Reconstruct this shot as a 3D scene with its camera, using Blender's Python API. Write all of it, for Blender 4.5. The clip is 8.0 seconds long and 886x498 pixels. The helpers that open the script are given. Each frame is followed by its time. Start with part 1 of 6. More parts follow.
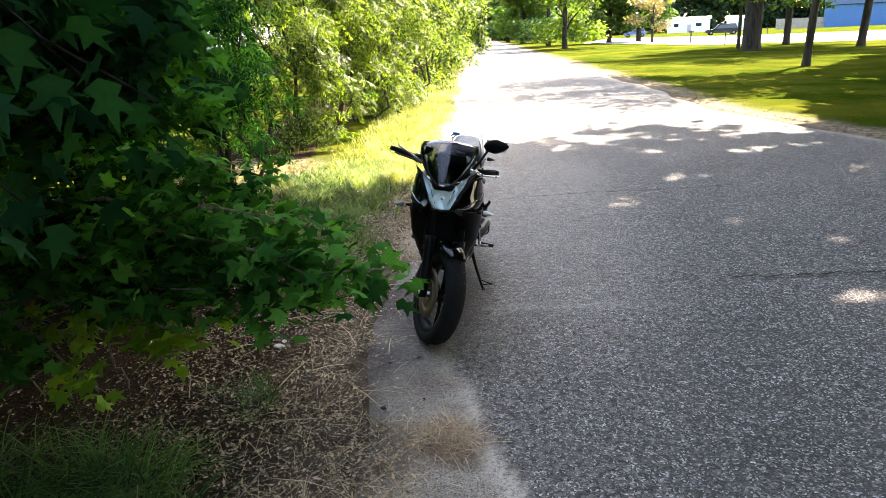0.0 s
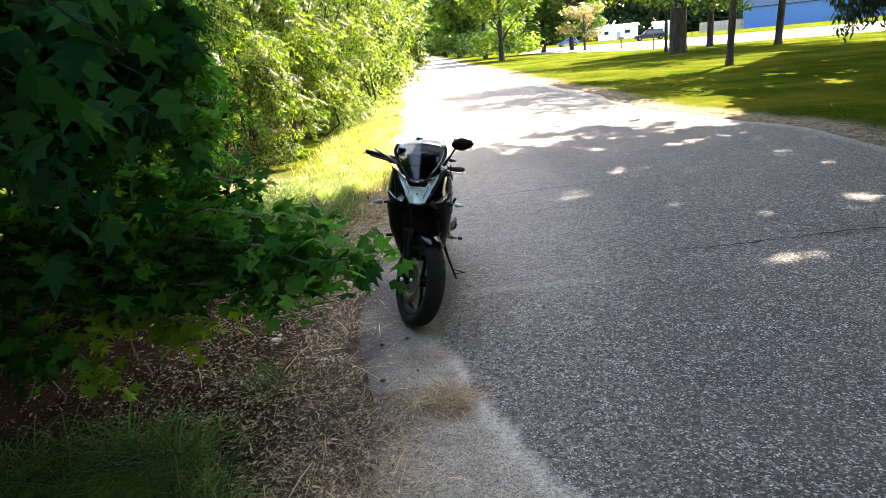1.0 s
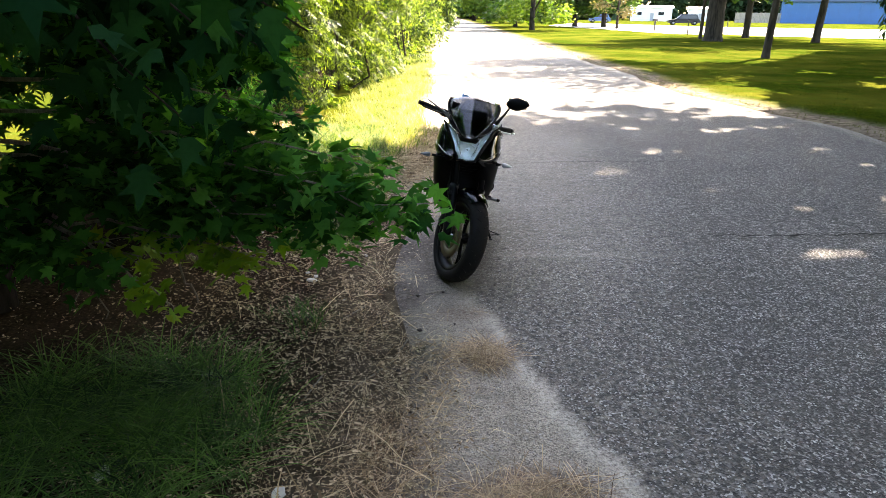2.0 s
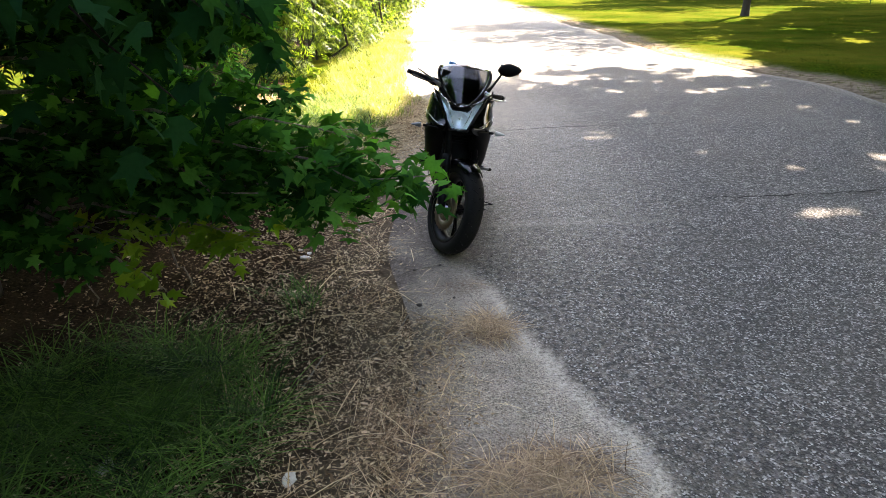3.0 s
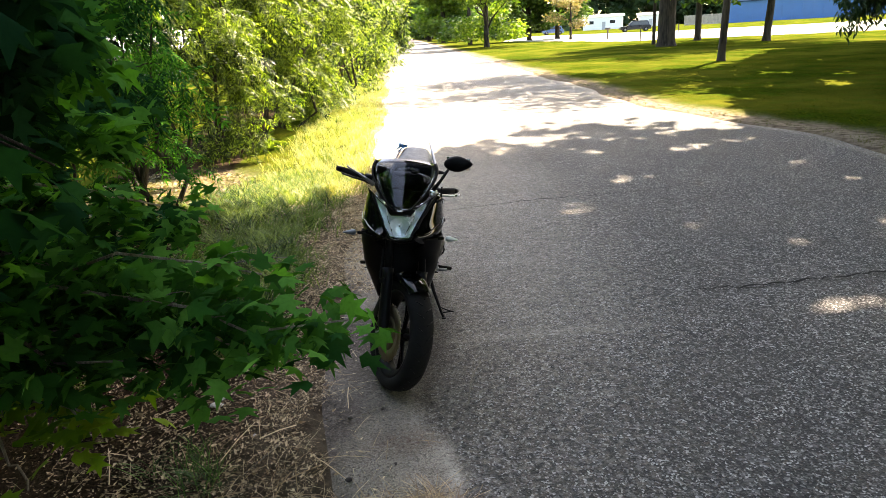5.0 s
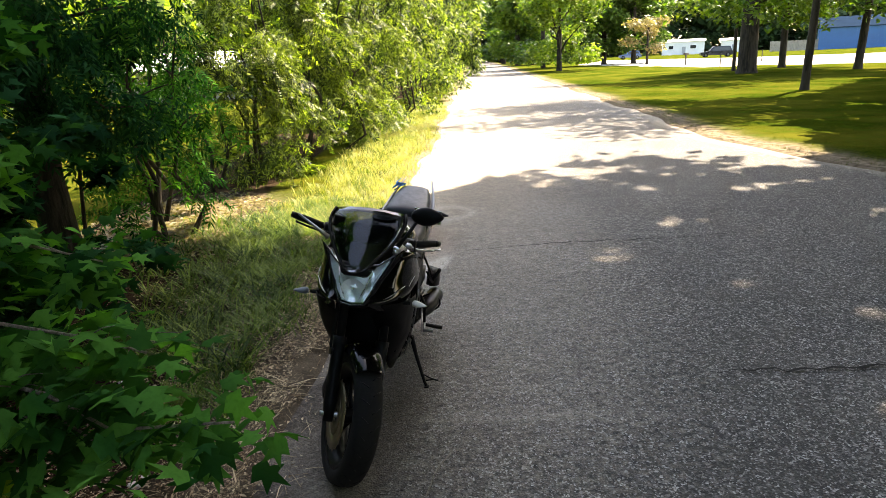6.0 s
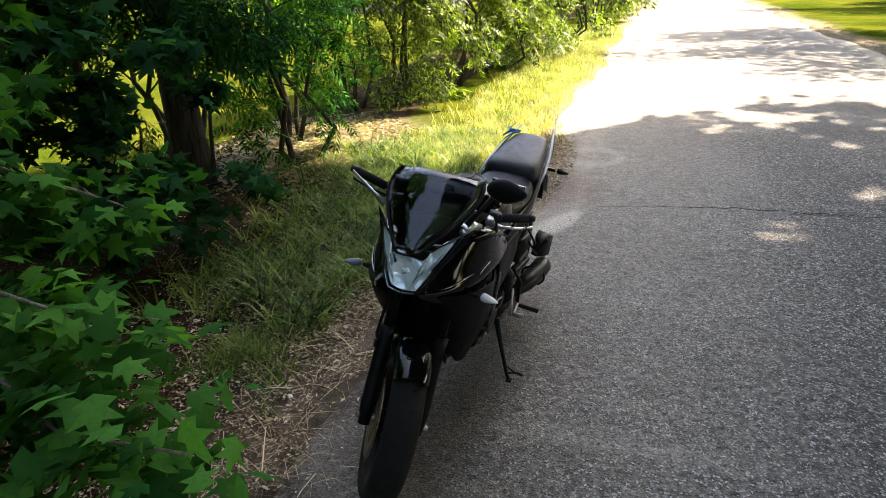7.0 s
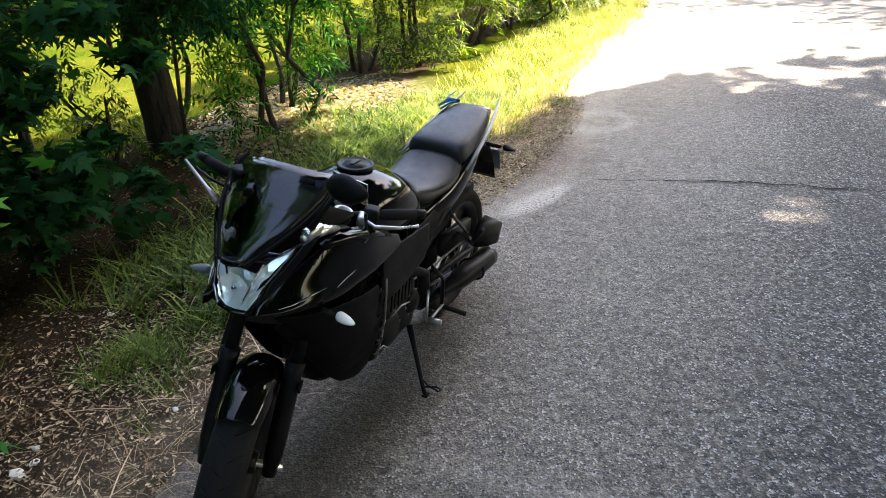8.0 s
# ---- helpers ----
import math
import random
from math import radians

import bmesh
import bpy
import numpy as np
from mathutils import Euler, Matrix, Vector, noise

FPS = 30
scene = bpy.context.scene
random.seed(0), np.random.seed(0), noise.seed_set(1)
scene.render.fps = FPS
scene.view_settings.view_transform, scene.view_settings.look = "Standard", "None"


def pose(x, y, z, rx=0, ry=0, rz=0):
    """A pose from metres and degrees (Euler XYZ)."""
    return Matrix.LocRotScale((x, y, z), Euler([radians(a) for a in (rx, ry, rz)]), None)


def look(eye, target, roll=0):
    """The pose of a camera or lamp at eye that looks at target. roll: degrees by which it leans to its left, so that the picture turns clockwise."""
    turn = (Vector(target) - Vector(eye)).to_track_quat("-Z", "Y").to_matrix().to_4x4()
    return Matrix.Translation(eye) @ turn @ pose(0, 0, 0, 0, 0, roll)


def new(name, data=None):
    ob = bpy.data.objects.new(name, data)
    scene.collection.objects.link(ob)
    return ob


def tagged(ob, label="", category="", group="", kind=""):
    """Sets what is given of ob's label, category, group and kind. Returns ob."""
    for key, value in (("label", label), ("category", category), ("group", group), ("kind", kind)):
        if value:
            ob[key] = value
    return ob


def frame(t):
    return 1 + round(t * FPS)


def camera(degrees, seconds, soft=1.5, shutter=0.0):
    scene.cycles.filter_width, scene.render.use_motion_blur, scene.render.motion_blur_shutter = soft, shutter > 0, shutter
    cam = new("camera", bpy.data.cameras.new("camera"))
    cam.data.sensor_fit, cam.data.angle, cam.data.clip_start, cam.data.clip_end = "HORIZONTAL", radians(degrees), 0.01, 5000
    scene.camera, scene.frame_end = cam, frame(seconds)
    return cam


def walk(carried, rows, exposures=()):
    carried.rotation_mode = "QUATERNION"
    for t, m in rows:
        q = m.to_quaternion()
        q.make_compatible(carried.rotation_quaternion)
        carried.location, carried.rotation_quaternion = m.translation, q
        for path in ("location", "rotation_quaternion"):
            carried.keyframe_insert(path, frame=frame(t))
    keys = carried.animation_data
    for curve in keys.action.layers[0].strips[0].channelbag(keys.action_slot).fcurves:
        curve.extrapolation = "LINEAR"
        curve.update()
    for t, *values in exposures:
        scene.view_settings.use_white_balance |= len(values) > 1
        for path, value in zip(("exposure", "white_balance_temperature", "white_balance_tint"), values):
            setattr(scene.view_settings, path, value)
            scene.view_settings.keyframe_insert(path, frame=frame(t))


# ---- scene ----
cam = camera(68.1, 8.0, soft=0.5)
PATH = [
    (0, (0.052, 0.055, 1.723), (0.037, 1.959, 1.11), -2.8),
    (0.5, (-0.051, -0.198, 1.685), (0.053, 1.692, 1.04), -1.6),
    (1, (-0.133, -0.372, 1.702), (0.003, 1.537, 1.123), -5.5),
    (1.5, (-0.253, -0.391, 1.688), (-0.137, 1.515, 1.094), -5.9),
    (2, (-0.373, -0.371, 1.655), (-0.258, 1.507, 0.978), 0.4),
    (2.2, (-0.396, -0.363, 1.654), (-0.231, 1.491, 0.924), -0.3),
    (3.5, (-0.457, -0.175, 1.651), (-0.306, 1.665, 0.882), -2.1),
    (4, (-0.25, 0.003, 1.705), (-0.011, 1.931, 1.229), -6.1),
    (4.2, (-0.187, 0.073, 1.712), (0.087, 1.977, 1.164), -6.9),
    (5.3, (0.036, 0.738, 1.762), (0.213, 2.629, 1.136), -2.9),
    (5.5, (0.184, 0.852, 1.73), (0.329, 2.759, 1.146), -4.4),
    (6, (0.426, 1.109, 1.756), (0.422, 3.03, 1.2), -2.7),
    (6.5, (0.553, 1.492, 1.772), (0.362, 3.388, 1.163), 1.0),
    (7, (0.685, 1.813, 1.757), (0.207, 3.6, 0.996), -1.5),
    (7.5, (0.934, 2.113, 1.753), (0.301, 3.836, 0.959), -3.1),
    (8, (1.133, 2.437, 1.689), (0.512, 4.129, 0.823), -3.5),
]
walk(cam, [(t, look(eye, target, roll)) for t, eye, target, roll in PATH], exposures=[(0.0, 3.2, 7700, 16), (2.0, 3.2, 7800, 16), (3.5, 3.3, 8100, 16), (4.0, 3.12, 8300, 16), (5.5, 2.8, 8500, 14), (6.0, 2.62, 8500, 14), (6.5, 2.64, 8400, 14), (8.0, 3.2, 7700, 16)])

# ---- light ----
SUN_AZ, SUN_EL = 42.0, 50.0
SUN_DIR = Vector((math.sin(radians(SUN_AZ)) * math.cos(radians(SUN_EL)), math.cos(radians(SUN_AZ)) * math.cos(radians(SUN_EL)), math.sin(radians(SUN_EL))))
world = bpy.data.worlds.new("sky")
scene.world = world
world.use_nodes = True
sky = world.node_tree.nodes.new("ShaderNodeTexSky")
sky.sky_type, sky.sun_disc = "NISHITA", False
sky.sun_elevation, sky.sun_rotation = radians(SUN_EL), radians(SUN_AZ)
sky.air_density, sky.dust_density = 1.0, 1.5
background = world.node_tree.nodes["Background"]
background.inputs["Strength"].default_value = 0.15
world.node_tree.links.new(sky.outputs[0], background.inputs["Color"])
sun_lamp = bpy.data.lights.new("sun", "SUN")
sun_lamp.energy, sun_lamp.angle, sun_lamp.color = 4.6, radians(0.53), (1.0, 0.95, 0.86)
sun = new("sun", sun_lamp)
sun.matrix_world = look(SUN_DIR * 60, (0, 0, 0))
rng = np.random.default_rng(7)


# ---- materials ----
class Nodes:
    """A node material with a few short hands."""

    def __init__(self, name):
        self.mat = bpy.data.materials.new(name)
        self.mat.use_nodes = True
        self.tree = self.mat.node_tree
        self.bsdf = self.tree.nodes["Principled BSDF"]
        self.out = self.tree.nodes["Material Output"]

    def add(self, kind, **values):
        node = self.tree.nodes.new(kind)
        for key, value in values.items():
            if key in node.inputs:
                node.inputs[key].default_value = value
        return node

    def join(self, a, b):
        self.tree.links.new(a, b)

    def place(self, local=False):
        return self.add("ShaderNodeTexCoord").outputs["Object"] if local else self.add("ShaderNodeNewGeometry").outputs["Position"]

    def noise(self, scale, detail=3.0, rough=0.55, local=False, stretch=None):
        node = self.add("ShaderNodeTexNoise", Scale=scale, Detail=detail, Roughness=rough)
        at = self.place(local)
        if stretch:
            m = self.add("ShaderNodeMapping")
            m.inputs["Scale"].default_value = stretch
            self.join(at, m.inputs["Vector"])
            at = m.outputs["Vector"]
        self.join(at, node.inputs["Vector"])
        return node.outputs["Fac"]

    def cells(self, scale, feature="F1", out="Color", local=False):
        node = self.add("ShaderNodeTexVoronoi", Scale=scale)
        node.feature = feature
        self.join(self.place(local), node.inputs["Vector"])
        return node.outputs[out]

    def ramp(self, fac, *stops):
        node = self.add("ShaderNodeValToRGB")
        ramp = node.color_ramp
        while len(ramp.elements) < len(stops):
            ramp.elements.new(0.5)
        for e, (pos, col) in zip(ramp.elements, stops):
            e.position = pos
            e.color = (*col, 1) if isinstance(col, tuple) else (col, col, col, 1)
        self.join(fac, node.inputs["Fac"])
        return node.outputs["Color"]

    def mix(self, fac, a, b, kind="MIX"):
        node = self.add("ShaderNodeMix")
        node.data_type, node.blend_type = "RGBA", kind
        for k, v in ((0, fac), (6, a), (7, b)):
            if isinstance(v, (int, float)):
                node.inputs[k].default_value = v if k == 0 else (v, v, v, 1)
            elif isinstance(v, tuple):
                node.inputs[k].default_value = (*v, 1)
            else:
                self.join(v, node.inputs[k])
        return node.outputs[2]

    def math(self, op, a, b=0.0):
        node = self.add("ShaderNodeMath")
        node.operation = op
        for k, v in ((0, a), (1, b)):
            if isinstance(v, (int, float)):
                node.inputs[k].default_value = v
            else:
                self.join(v, node.inputs[k])
        return node.outputs[0]

    def attribute(self, name):
        node = self.add("ShaderNodeAttribute")
        node.attribute_name = name
        return node.outputs["Fac"]

    def bump(self, height, distance, strength=1.0):
        node = self.add("ShaderNodeBump", Strength=strength, Distance=distance)
        self.join(height, node.inputs["Height"])
        self.join(node.outputs["Normal"], self.bsdf.inputs["Normal"])

    def set(self, **values):
        for key, value in values.items():
            name = {"base": "Base Color", "rough": "Roughness", "metal": "Metallic", "coat": "Coat Weight", "coat_rough": "Coat Roughness",
                    "spec": "Specular IOR Level", "trans": "Transmission Weight", "ior": "IOR"}[key]
            if isinstance(value, tuple):
                value = (*value, 1)
            if isinstance(value, (int, float, tuple)):
                self.bsdf.inputs[name].default_value = value
            else:
                self.join(value, self.bsdf.inputs[name])
        return self


def plain(name, base, rough=0.5, metal=0.0, grain=40.0, vary=0.25, bump=0.0, local=True, coat=0.0, spec=0.5):
    """A surface of one colour with fine and broad variation."""
    n = Nodes(name)
    fine, broad = n.noise(grain, 4, local=local), n.noise(grain * 0.12, 3, local=local)
    dark, light = tuple(c * (1 - vary) for c in base), tuple(min(c * (1 + vary), 1) for c in base)
    col = n.mix(0.5, n.ramp(fine, (0.3, dark), (0.7, light)), n.ramp(broad, (0.35, dark), (0.65, light)))
    n.set(base=col, metal=metal, coat=coat, spec=spec, rough=n.ramp(broad, (0.3, max(rough - 0.08, 0.02)), (0.7, min(rough + 0.1, 1))))
    if bump:
        n.bump(fine, bump)
    return n.mat


def leaf_material(name, dark, mid, light, glow=0.45, rough=0.45, patch=1.2, patchy=0.6, spec=0.25, through_tint=(1.35, 1.5, 0.5)):
    """Leaves that let light through, each of its own shade of green, with broad lighter and darker patches."""
    n = Nodes(name)
    island = n.add("ShaderNodeNewGeometry").outputs["Random Per Island"]
    object_random = n.add("ShaderNodeObjectInfo").outputs["Random"]
    mixed = n.math("FRACT", n.math("ADD", island, object_random))
    col = n.ramp(mixed, (0.0, dark), (0.5, mid), (1.0, light))
    col = n.mix(n.ramp(n.noise(patch, 2), (0.4, 0.0), (0.75, patchy)), col, light)
    col = n.mix(n.ramp(n.noise(60, 3), (0.45, 0.0), (0.9, 0.35)), col, dark)
    n.set(base=col, rough=rough, spec=spec)
    clear = n.add("ShaderNodeBsdfTranslucent")
    warm = n.mix(1.0, col, through_tint, "MULTIPLY")
    n.join(warm, clear.inputs["Color"])
    both = n.add("ShaderNodeMixShader")
    both.inputs["Fac"].default_value = glow
    n.join(n.bsdf.outputs[0], both.inputs[1])
    n.join(clear.outputs[0], both.inputs[2])
    n.join(both.outputs[0], n.out.inputs["Surface"])
    return n.mat


def road_material():
    n = Nodes("worn_asphalt")
    chips = n.cells(122)
    gray = n.add("ShaderNodeSeparateColor")
    n.join(chips, gray.inputs[0])
    stone = n.ramp(gray.outputs[0], (0.0, (0.005, 0.005, 0.0055)), (0.55, (0.015, 0.015, 0.016)), (0.72, (0.07, 0.069, 0.068)), (0.92, (0.58, 0.56, 0.54)))
    stone = n.mix(n.ramp(gray.outputs[1], (0.78, 0.0), (0.82, 0.5)), stone, (0.15, 0.105, 0.085))
    coarse = n.add("ShaderNodeSeparateColor")
    n.join(n.cells(58), coarse.inputs[0])
    stone = n.mix(n.ramp(coarse.outputs[0], (0.80, 0.0), (0.9, 0.6)), stone, (0.22, 0.212, 0.208))
    stone = n.mix(n.ramp(coarse.outputs[1], (0.62, 0.0), (0.8, 0.75)), stone, (0.011, 0.011, 0.012))
    broad = n.noise(0.9, 4)
    stone = n.mix(n.ramp(broad, (0.3, 0.0), (0.7, 0.2)), stone, (0.10, 0.098, 0.096))
    stone = n.mix(n.ramp(n.noise(3.5, 5), (0.5, 0.0), (0.8, 0.3)), stone, (0.032, 0.032, 0.037))
    stone = n.mix(n.ramp(n.noise(21, 4), (0.42, 0.0), (0.72, 0.6)), stone, (0.016, 0.016, 0.017))
    stone = n.mix(n.ramp(n.noise(34, 3), (0.56, 0.0), (0.76, 0.6)), stone, (0.22, 0.214, 0.208))
    stone = n.mix(n.ramp(n.noise(2.2, 3), (0.45, 0.0), (0.7, 0.28)), stone, (0.075, 0.068, 0.056))
    stone = n.mix(0.12, stone, (0.006, 0.006, 0.007))
    dust = n.mix(n.ramp(n.noise(160, 2), (0.35, 0.0), (0.65, 1.0)), (0.2, 0.172, 0.138), (0.56, 0.485, 0.39))
    dust = n.mix(n.ramp(n.noise(7, 4), (0.4, 0.0), (0.7, 0.45)), dust, (0.13, 0.112, 0.095))
    # Drifted sand together with a paler tone that stands for brighter light.
    sand_and_light = n.attribute("sand")
    keep = n.math("ADD", sand_and_light, n.math("MULTIPLY", n.math("SUBTRACT", n.noise(26, 6), 0.5), 0.9))
    grit = n.math("MULTIPLY", n.ramp(keep, (0.28, 0.0), (0.9, 0.9)), n.ramp(gray.outputs[2], (0.0, 0.35), (0.5, 1.0)))
    col = n.mix(grit, stone, dust)
    rim = n.math("MULTIPLY", n.attribute("rim"), n.ramp(n.noise(55, 6), (0.40, 0.1), (0.56, 1.0)))
    col = n.mix(rim, col, (0.51, 0.46, 0.4))
    red = n.math("MULTIPLY", n.attribute("straw"), n.ramp(n.noise(45, 4), (0.35, 0.1), (0.6, 0.9)))
    col = n.mix(red, col, (0.12, 0.066, 0.044))
    # Dark soil; below the motorcycle its shadow is in the colour too.
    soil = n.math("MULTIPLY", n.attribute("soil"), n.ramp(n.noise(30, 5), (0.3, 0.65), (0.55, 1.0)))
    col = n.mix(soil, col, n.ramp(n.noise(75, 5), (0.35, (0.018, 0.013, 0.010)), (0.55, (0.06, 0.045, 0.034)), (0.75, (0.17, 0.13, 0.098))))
    n.set(base=col, rough=n.ramp(broad, (0.3, 0.72), (0.7, 0.88)), spec=0.4)
    n.bump(n.cells(122, "F1", "Distance"), 0.006, 0.8)
    return n.mat


def ground_material():
    n = Nodes("verge_soil_and_turf")
    soil = n.ramp(n.noise(55, 5), (0.35, (0.008, 0.006, 0.004)), (0.58, (0.04, 0.028, 0.018)), (0.78, (0.17, 0.12, 0.075)))
    soil = n.mix(n.ramp(n.noise(4, 4), (0.35, 0.0), (0.7, 0.7)), soil, (0.045, 0.032, 0.021))
    turf = n.ramp(n.noise(28, 5), (0.3, (0.010, 0.021, 0.003)), (0.55, (0.031, 0.049, 0.004)), (0.8, (0.09, 0.08, 0.018)))
    turf = n.mix(n.ramp(n.noise(0.35, 4), (0.4, 0.0), (0.65, 0.75)), turf, (0.095, 0.092, 0.013))
    turf = n.mix(n.ramp(n.noise(1.7, 3), (0.5, 0.0), (0.75, 0.6)), turf, (0.032, 0.074, 0.007))
    mask = n.math("ADD", n.attribute("turf"), n.math("MULTIPLY", n.math("SUBTRACT", n.noise(6, 5), 0.5), 0.7))
    col = n.mix(n.ramp(mask, (0.4, 0.0), (0.6, 1.0)), soil, turf)
    sand = n.math("MULTIPLY", n.attribute("sand"), n.ramp(n.noise(9, 5), (0.3, 0.2), (0.6, 1.0)))
    col = n.mix(sand, col, n.mix(n.noise(90, 3), (0.2, 0.16, 0.115), (0.32, 0.265, 0.2)))
    n.set(base=col, rough=0.95, spec=0.0)
    n.bump(n.noise(70, 5), 0.02, 0.8)
    return n.mat


def bark_material(name, dark, light, scale=18.0):
    n = Nodes(name)
    ridges = n.noise(scale, 5, 0.65, stretch=(1, 1, 0.16))
    moss = n.noise(scale * 0.15, 3)
    col = n.ramp(ridges, (0.32, dark), (0.6, light))
    col = n.mix(n.ramp(moss, (0.45, 0.0), (0.7, 0.5)), col, tuple(0.5 * (a + b) for a, b in zip(dark, light)))
    n.set(base=col, rough=0.92, spec=0.2)
    n.bump(ridges, 0.03)
    return n.mat


def lens_material(name, tint=(1, 1, 1), rough=0.03):
    n = Nodes(name)
    n.set(base=tint, rough=rough, trans=1.0, ior=1.45)
    return n.mat


M_ROAD, M_GROUND = road_material(), ground_material()
M_PAINT = plain("black_gloss_paint", (0.0025, 0.0025, 0.003), 0.09, grain=25, vary=0.3, coat=0.3, spec=0.12)
M_PLASTIC = plain("black_plastic", (0.005, 0.005, 0.0055), 0.5, grain=90, bump=0.0006, spec=0.09)
M_SATIN = plain("satin_black_paint", (0.0025, 0.0025, 0.003), 0.45, grain=60, vary=0.3, spec=0.06)
M_RUBBER = plain("tyre_rubber", (0.008, 0.0078, 0.0078), 0.8, grain=60, vary=0.35, bump=0.0008, spec=0.15)
M_SEAT = plain("seat_vinyl", (0.014, 0.015, 0.018), 0.4, grain=220, vary=0.2, bump=0.0008, spec=0.3)
M_BLACK_METAL = plain("black_metal", (0.007, 0.007, 0.008), 0.42, metal=0.3, grain=70, bump=0.0003, spec=0.12)
M_STEEL = plain("brushed_steel", (0.55, 0.55, 0.56), 0.3, metal=1.0, grain=120, vary=0.15)
M_ALLOY = plain("dull_alloy", (0.3, 0.3, 0.31), 0.42, metal=0.9, grain=90, vary=0.25, bump=0.0003)
M_CHROME = plain("silvered_reflector", (0.86, 0.95, 1.0), 0.18, metal=0.35, grain=30, vary=0.08)
M_BRONZE = plain("worn_bronze_alloy", (0.15, 0.12, 0.075), 0.45, metal=0.8, grain=80)
M_SCREEN = lens_material("smoked_acrylic", (0.1, 0.115, 0.14), 0.04)
M_LENS = lens_material("clear_lens", (0.95, 0.98, 1.0), 0.02)
M_BLUE_CLOTH = plain("blue_strap", (0.03, 0.2, 0.55), 0.8, grain=160, bump=0.0008)
M_CLEAR_LAMP = plain("pale_lamp_plastic", (0.6, 0.6, 0.58), 0.3, grain=60, vary=0.1)
M_SMOKE = plain("smoked_lamp_plastic", (0.09, 0.11, 0.13), 0.3, grain=60, vary=0.1)
M_RED_LENS = plain("red_lens", (0.25, 0.01, 0.01), 0.15, coat=0.8)
M_MIRROR = plain("mirror_glass", (0.75, 0.78, 0.8), 0.03, metal=1.0, vary=0.02)
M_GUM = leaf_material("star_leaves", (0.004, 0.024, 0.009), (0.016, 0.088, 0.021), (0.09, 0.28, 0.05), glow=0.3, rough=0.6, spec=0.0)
# The star leaves again, darkened and cooled in colour to stand for shade.
M_GUM_SHADED = leaf_material("shaded_star_leaves", (0.002, 0.014, 0.007), (0.008, 0.044, 0.02), (0.026, 0.10, 0.042), glow=0.32, rough=0.55, spec=0.0)
# Star leaves brightened towards yellow, so the sun is in their colour.
M_GUM_LIT = leaf_material("sunlit_star_leaves", (0.05, 0.15, 0.014), (0.13, 0.27, 0.022), (0.27, 0.38, 0.04), glow=0.4, rough=0.55, spec=0.08)
# Tree leaves with a lightened base that stands for strong sun.
M_ROADSIDE = leaf_material("sunlit_green_leaves", (0.03, 0.075, 0.012), (0.09, 0.16, 0.024), (0.2, 0.26, 0.05), glow=0.5, patch=0.35)
M_BUSH = leaf_material("narrow_leaves", (0.003, 0.012, 0.004), (0.016, 0.044, 0.010), (0.29, 0.37, 0.075), glow=0.42, rough=0.45, patch=1.4, patchy=0.3, spec=0.2, through_tint=(1.6, 1.8, 0.6))
M_OAK = leaf_material("oak_leaves", (0.02, 0.055, 0.012), (0.05, 0.11, 0.02), (0.10, 0.17, 0.03), glow=0.42, patch=0.4)
M_PALE = leaf_material("dry_pale_leaves", (0.12, 0.09, 0.05), (0.2, 0.16, 0.09), (0.27, 0.23, 0.12), glow=0.35)
M_WOOD_FAR = leaf_material("far_leaves", (0.012, 0.034, 0.02), (0.024, 0.06, 0.03), (0.045, 0.085, 0.032), glow=0.3, patch=0.08)
# Dry yellowing grass, its colour raised further to read as sunlit.
M_GRASS = leaf_material("sunlit_grass_blades", (0.04, 0.09, 0.014), (0.15, 0.2, 0.035), (0.5, 0.44, 0.17), glow=0.4, patch=2.2)
# Grass darkened in colour for the clumps that stand in deep shade.
M_GRASS_SHADED = leaf_material("shaded_grass_blades", (0.003, 0.012, 0.004), (0.016, 0.066, 0.016), (0.2, 0.38, 0.1), glow=0.3, patch=2.5)
M_LAWN = leaf_material("mown_lawn_blades", (0.011, 0.032, 0.003), (0.034, 0.062, 0.004), (0.105, 0.1, 0.016), glow=0.3, patch=0.5, spec=0.0)
# Verge grass with milder shade put into its green.
M_VERGE_SHADED = leaf_material("shaded_verge_blades", (0.005, 0.02, 0.004), (0.036, 0.085, 0.014), (0.24, 0.32, 0.085), glow=0.4, patch=1.5, spec=0.12)
M_DRY = leaf_material("dry_leaf_litter", (0.022, 0.014, 0.010), (0.32, 0.212, 0.135), (0.8, 0.64, 0.46), glow=0.08, rough=0.8, patch=7.0)
M_STRAW = leaf_material("pine_straw", (0.07, 0.042, 0.025), (0.44, 0.29, 0.17), (0.85, 0.69, 0.48), glow=0.1, rough=0.7)
M_MAT = leaf_material("matted_pine_straw", (0.05, 0.03, 0.02), (0.27, 0.17, 0.105), (0.75, 0.56, 0.38), glow=0.1, rough=0.75)
M_BARK = bark_material("dark_bark", (0.008, 0.007, 0.006), (0.052, 0.045, 0.038))
M_BARK_FAR = bark_material("grey_bark", (0.010, 0.008, 0.007), (0.055, 0.045, 0.037), 9)
M_TWIG = bark_material("pale_twig", (0.1, 0.085, 0.065), (0.32, 0.29, 0.24), 60)
M_PAPER = plain("white_paper", (0.72, 0.71, 0.68), 0.8, grain=50, vary=0.12)
M_STONE = plain("dark_pebble", (0.06, 0.05, 0.045), 0.9, grain=60, vary=0.4, bump=0.002)


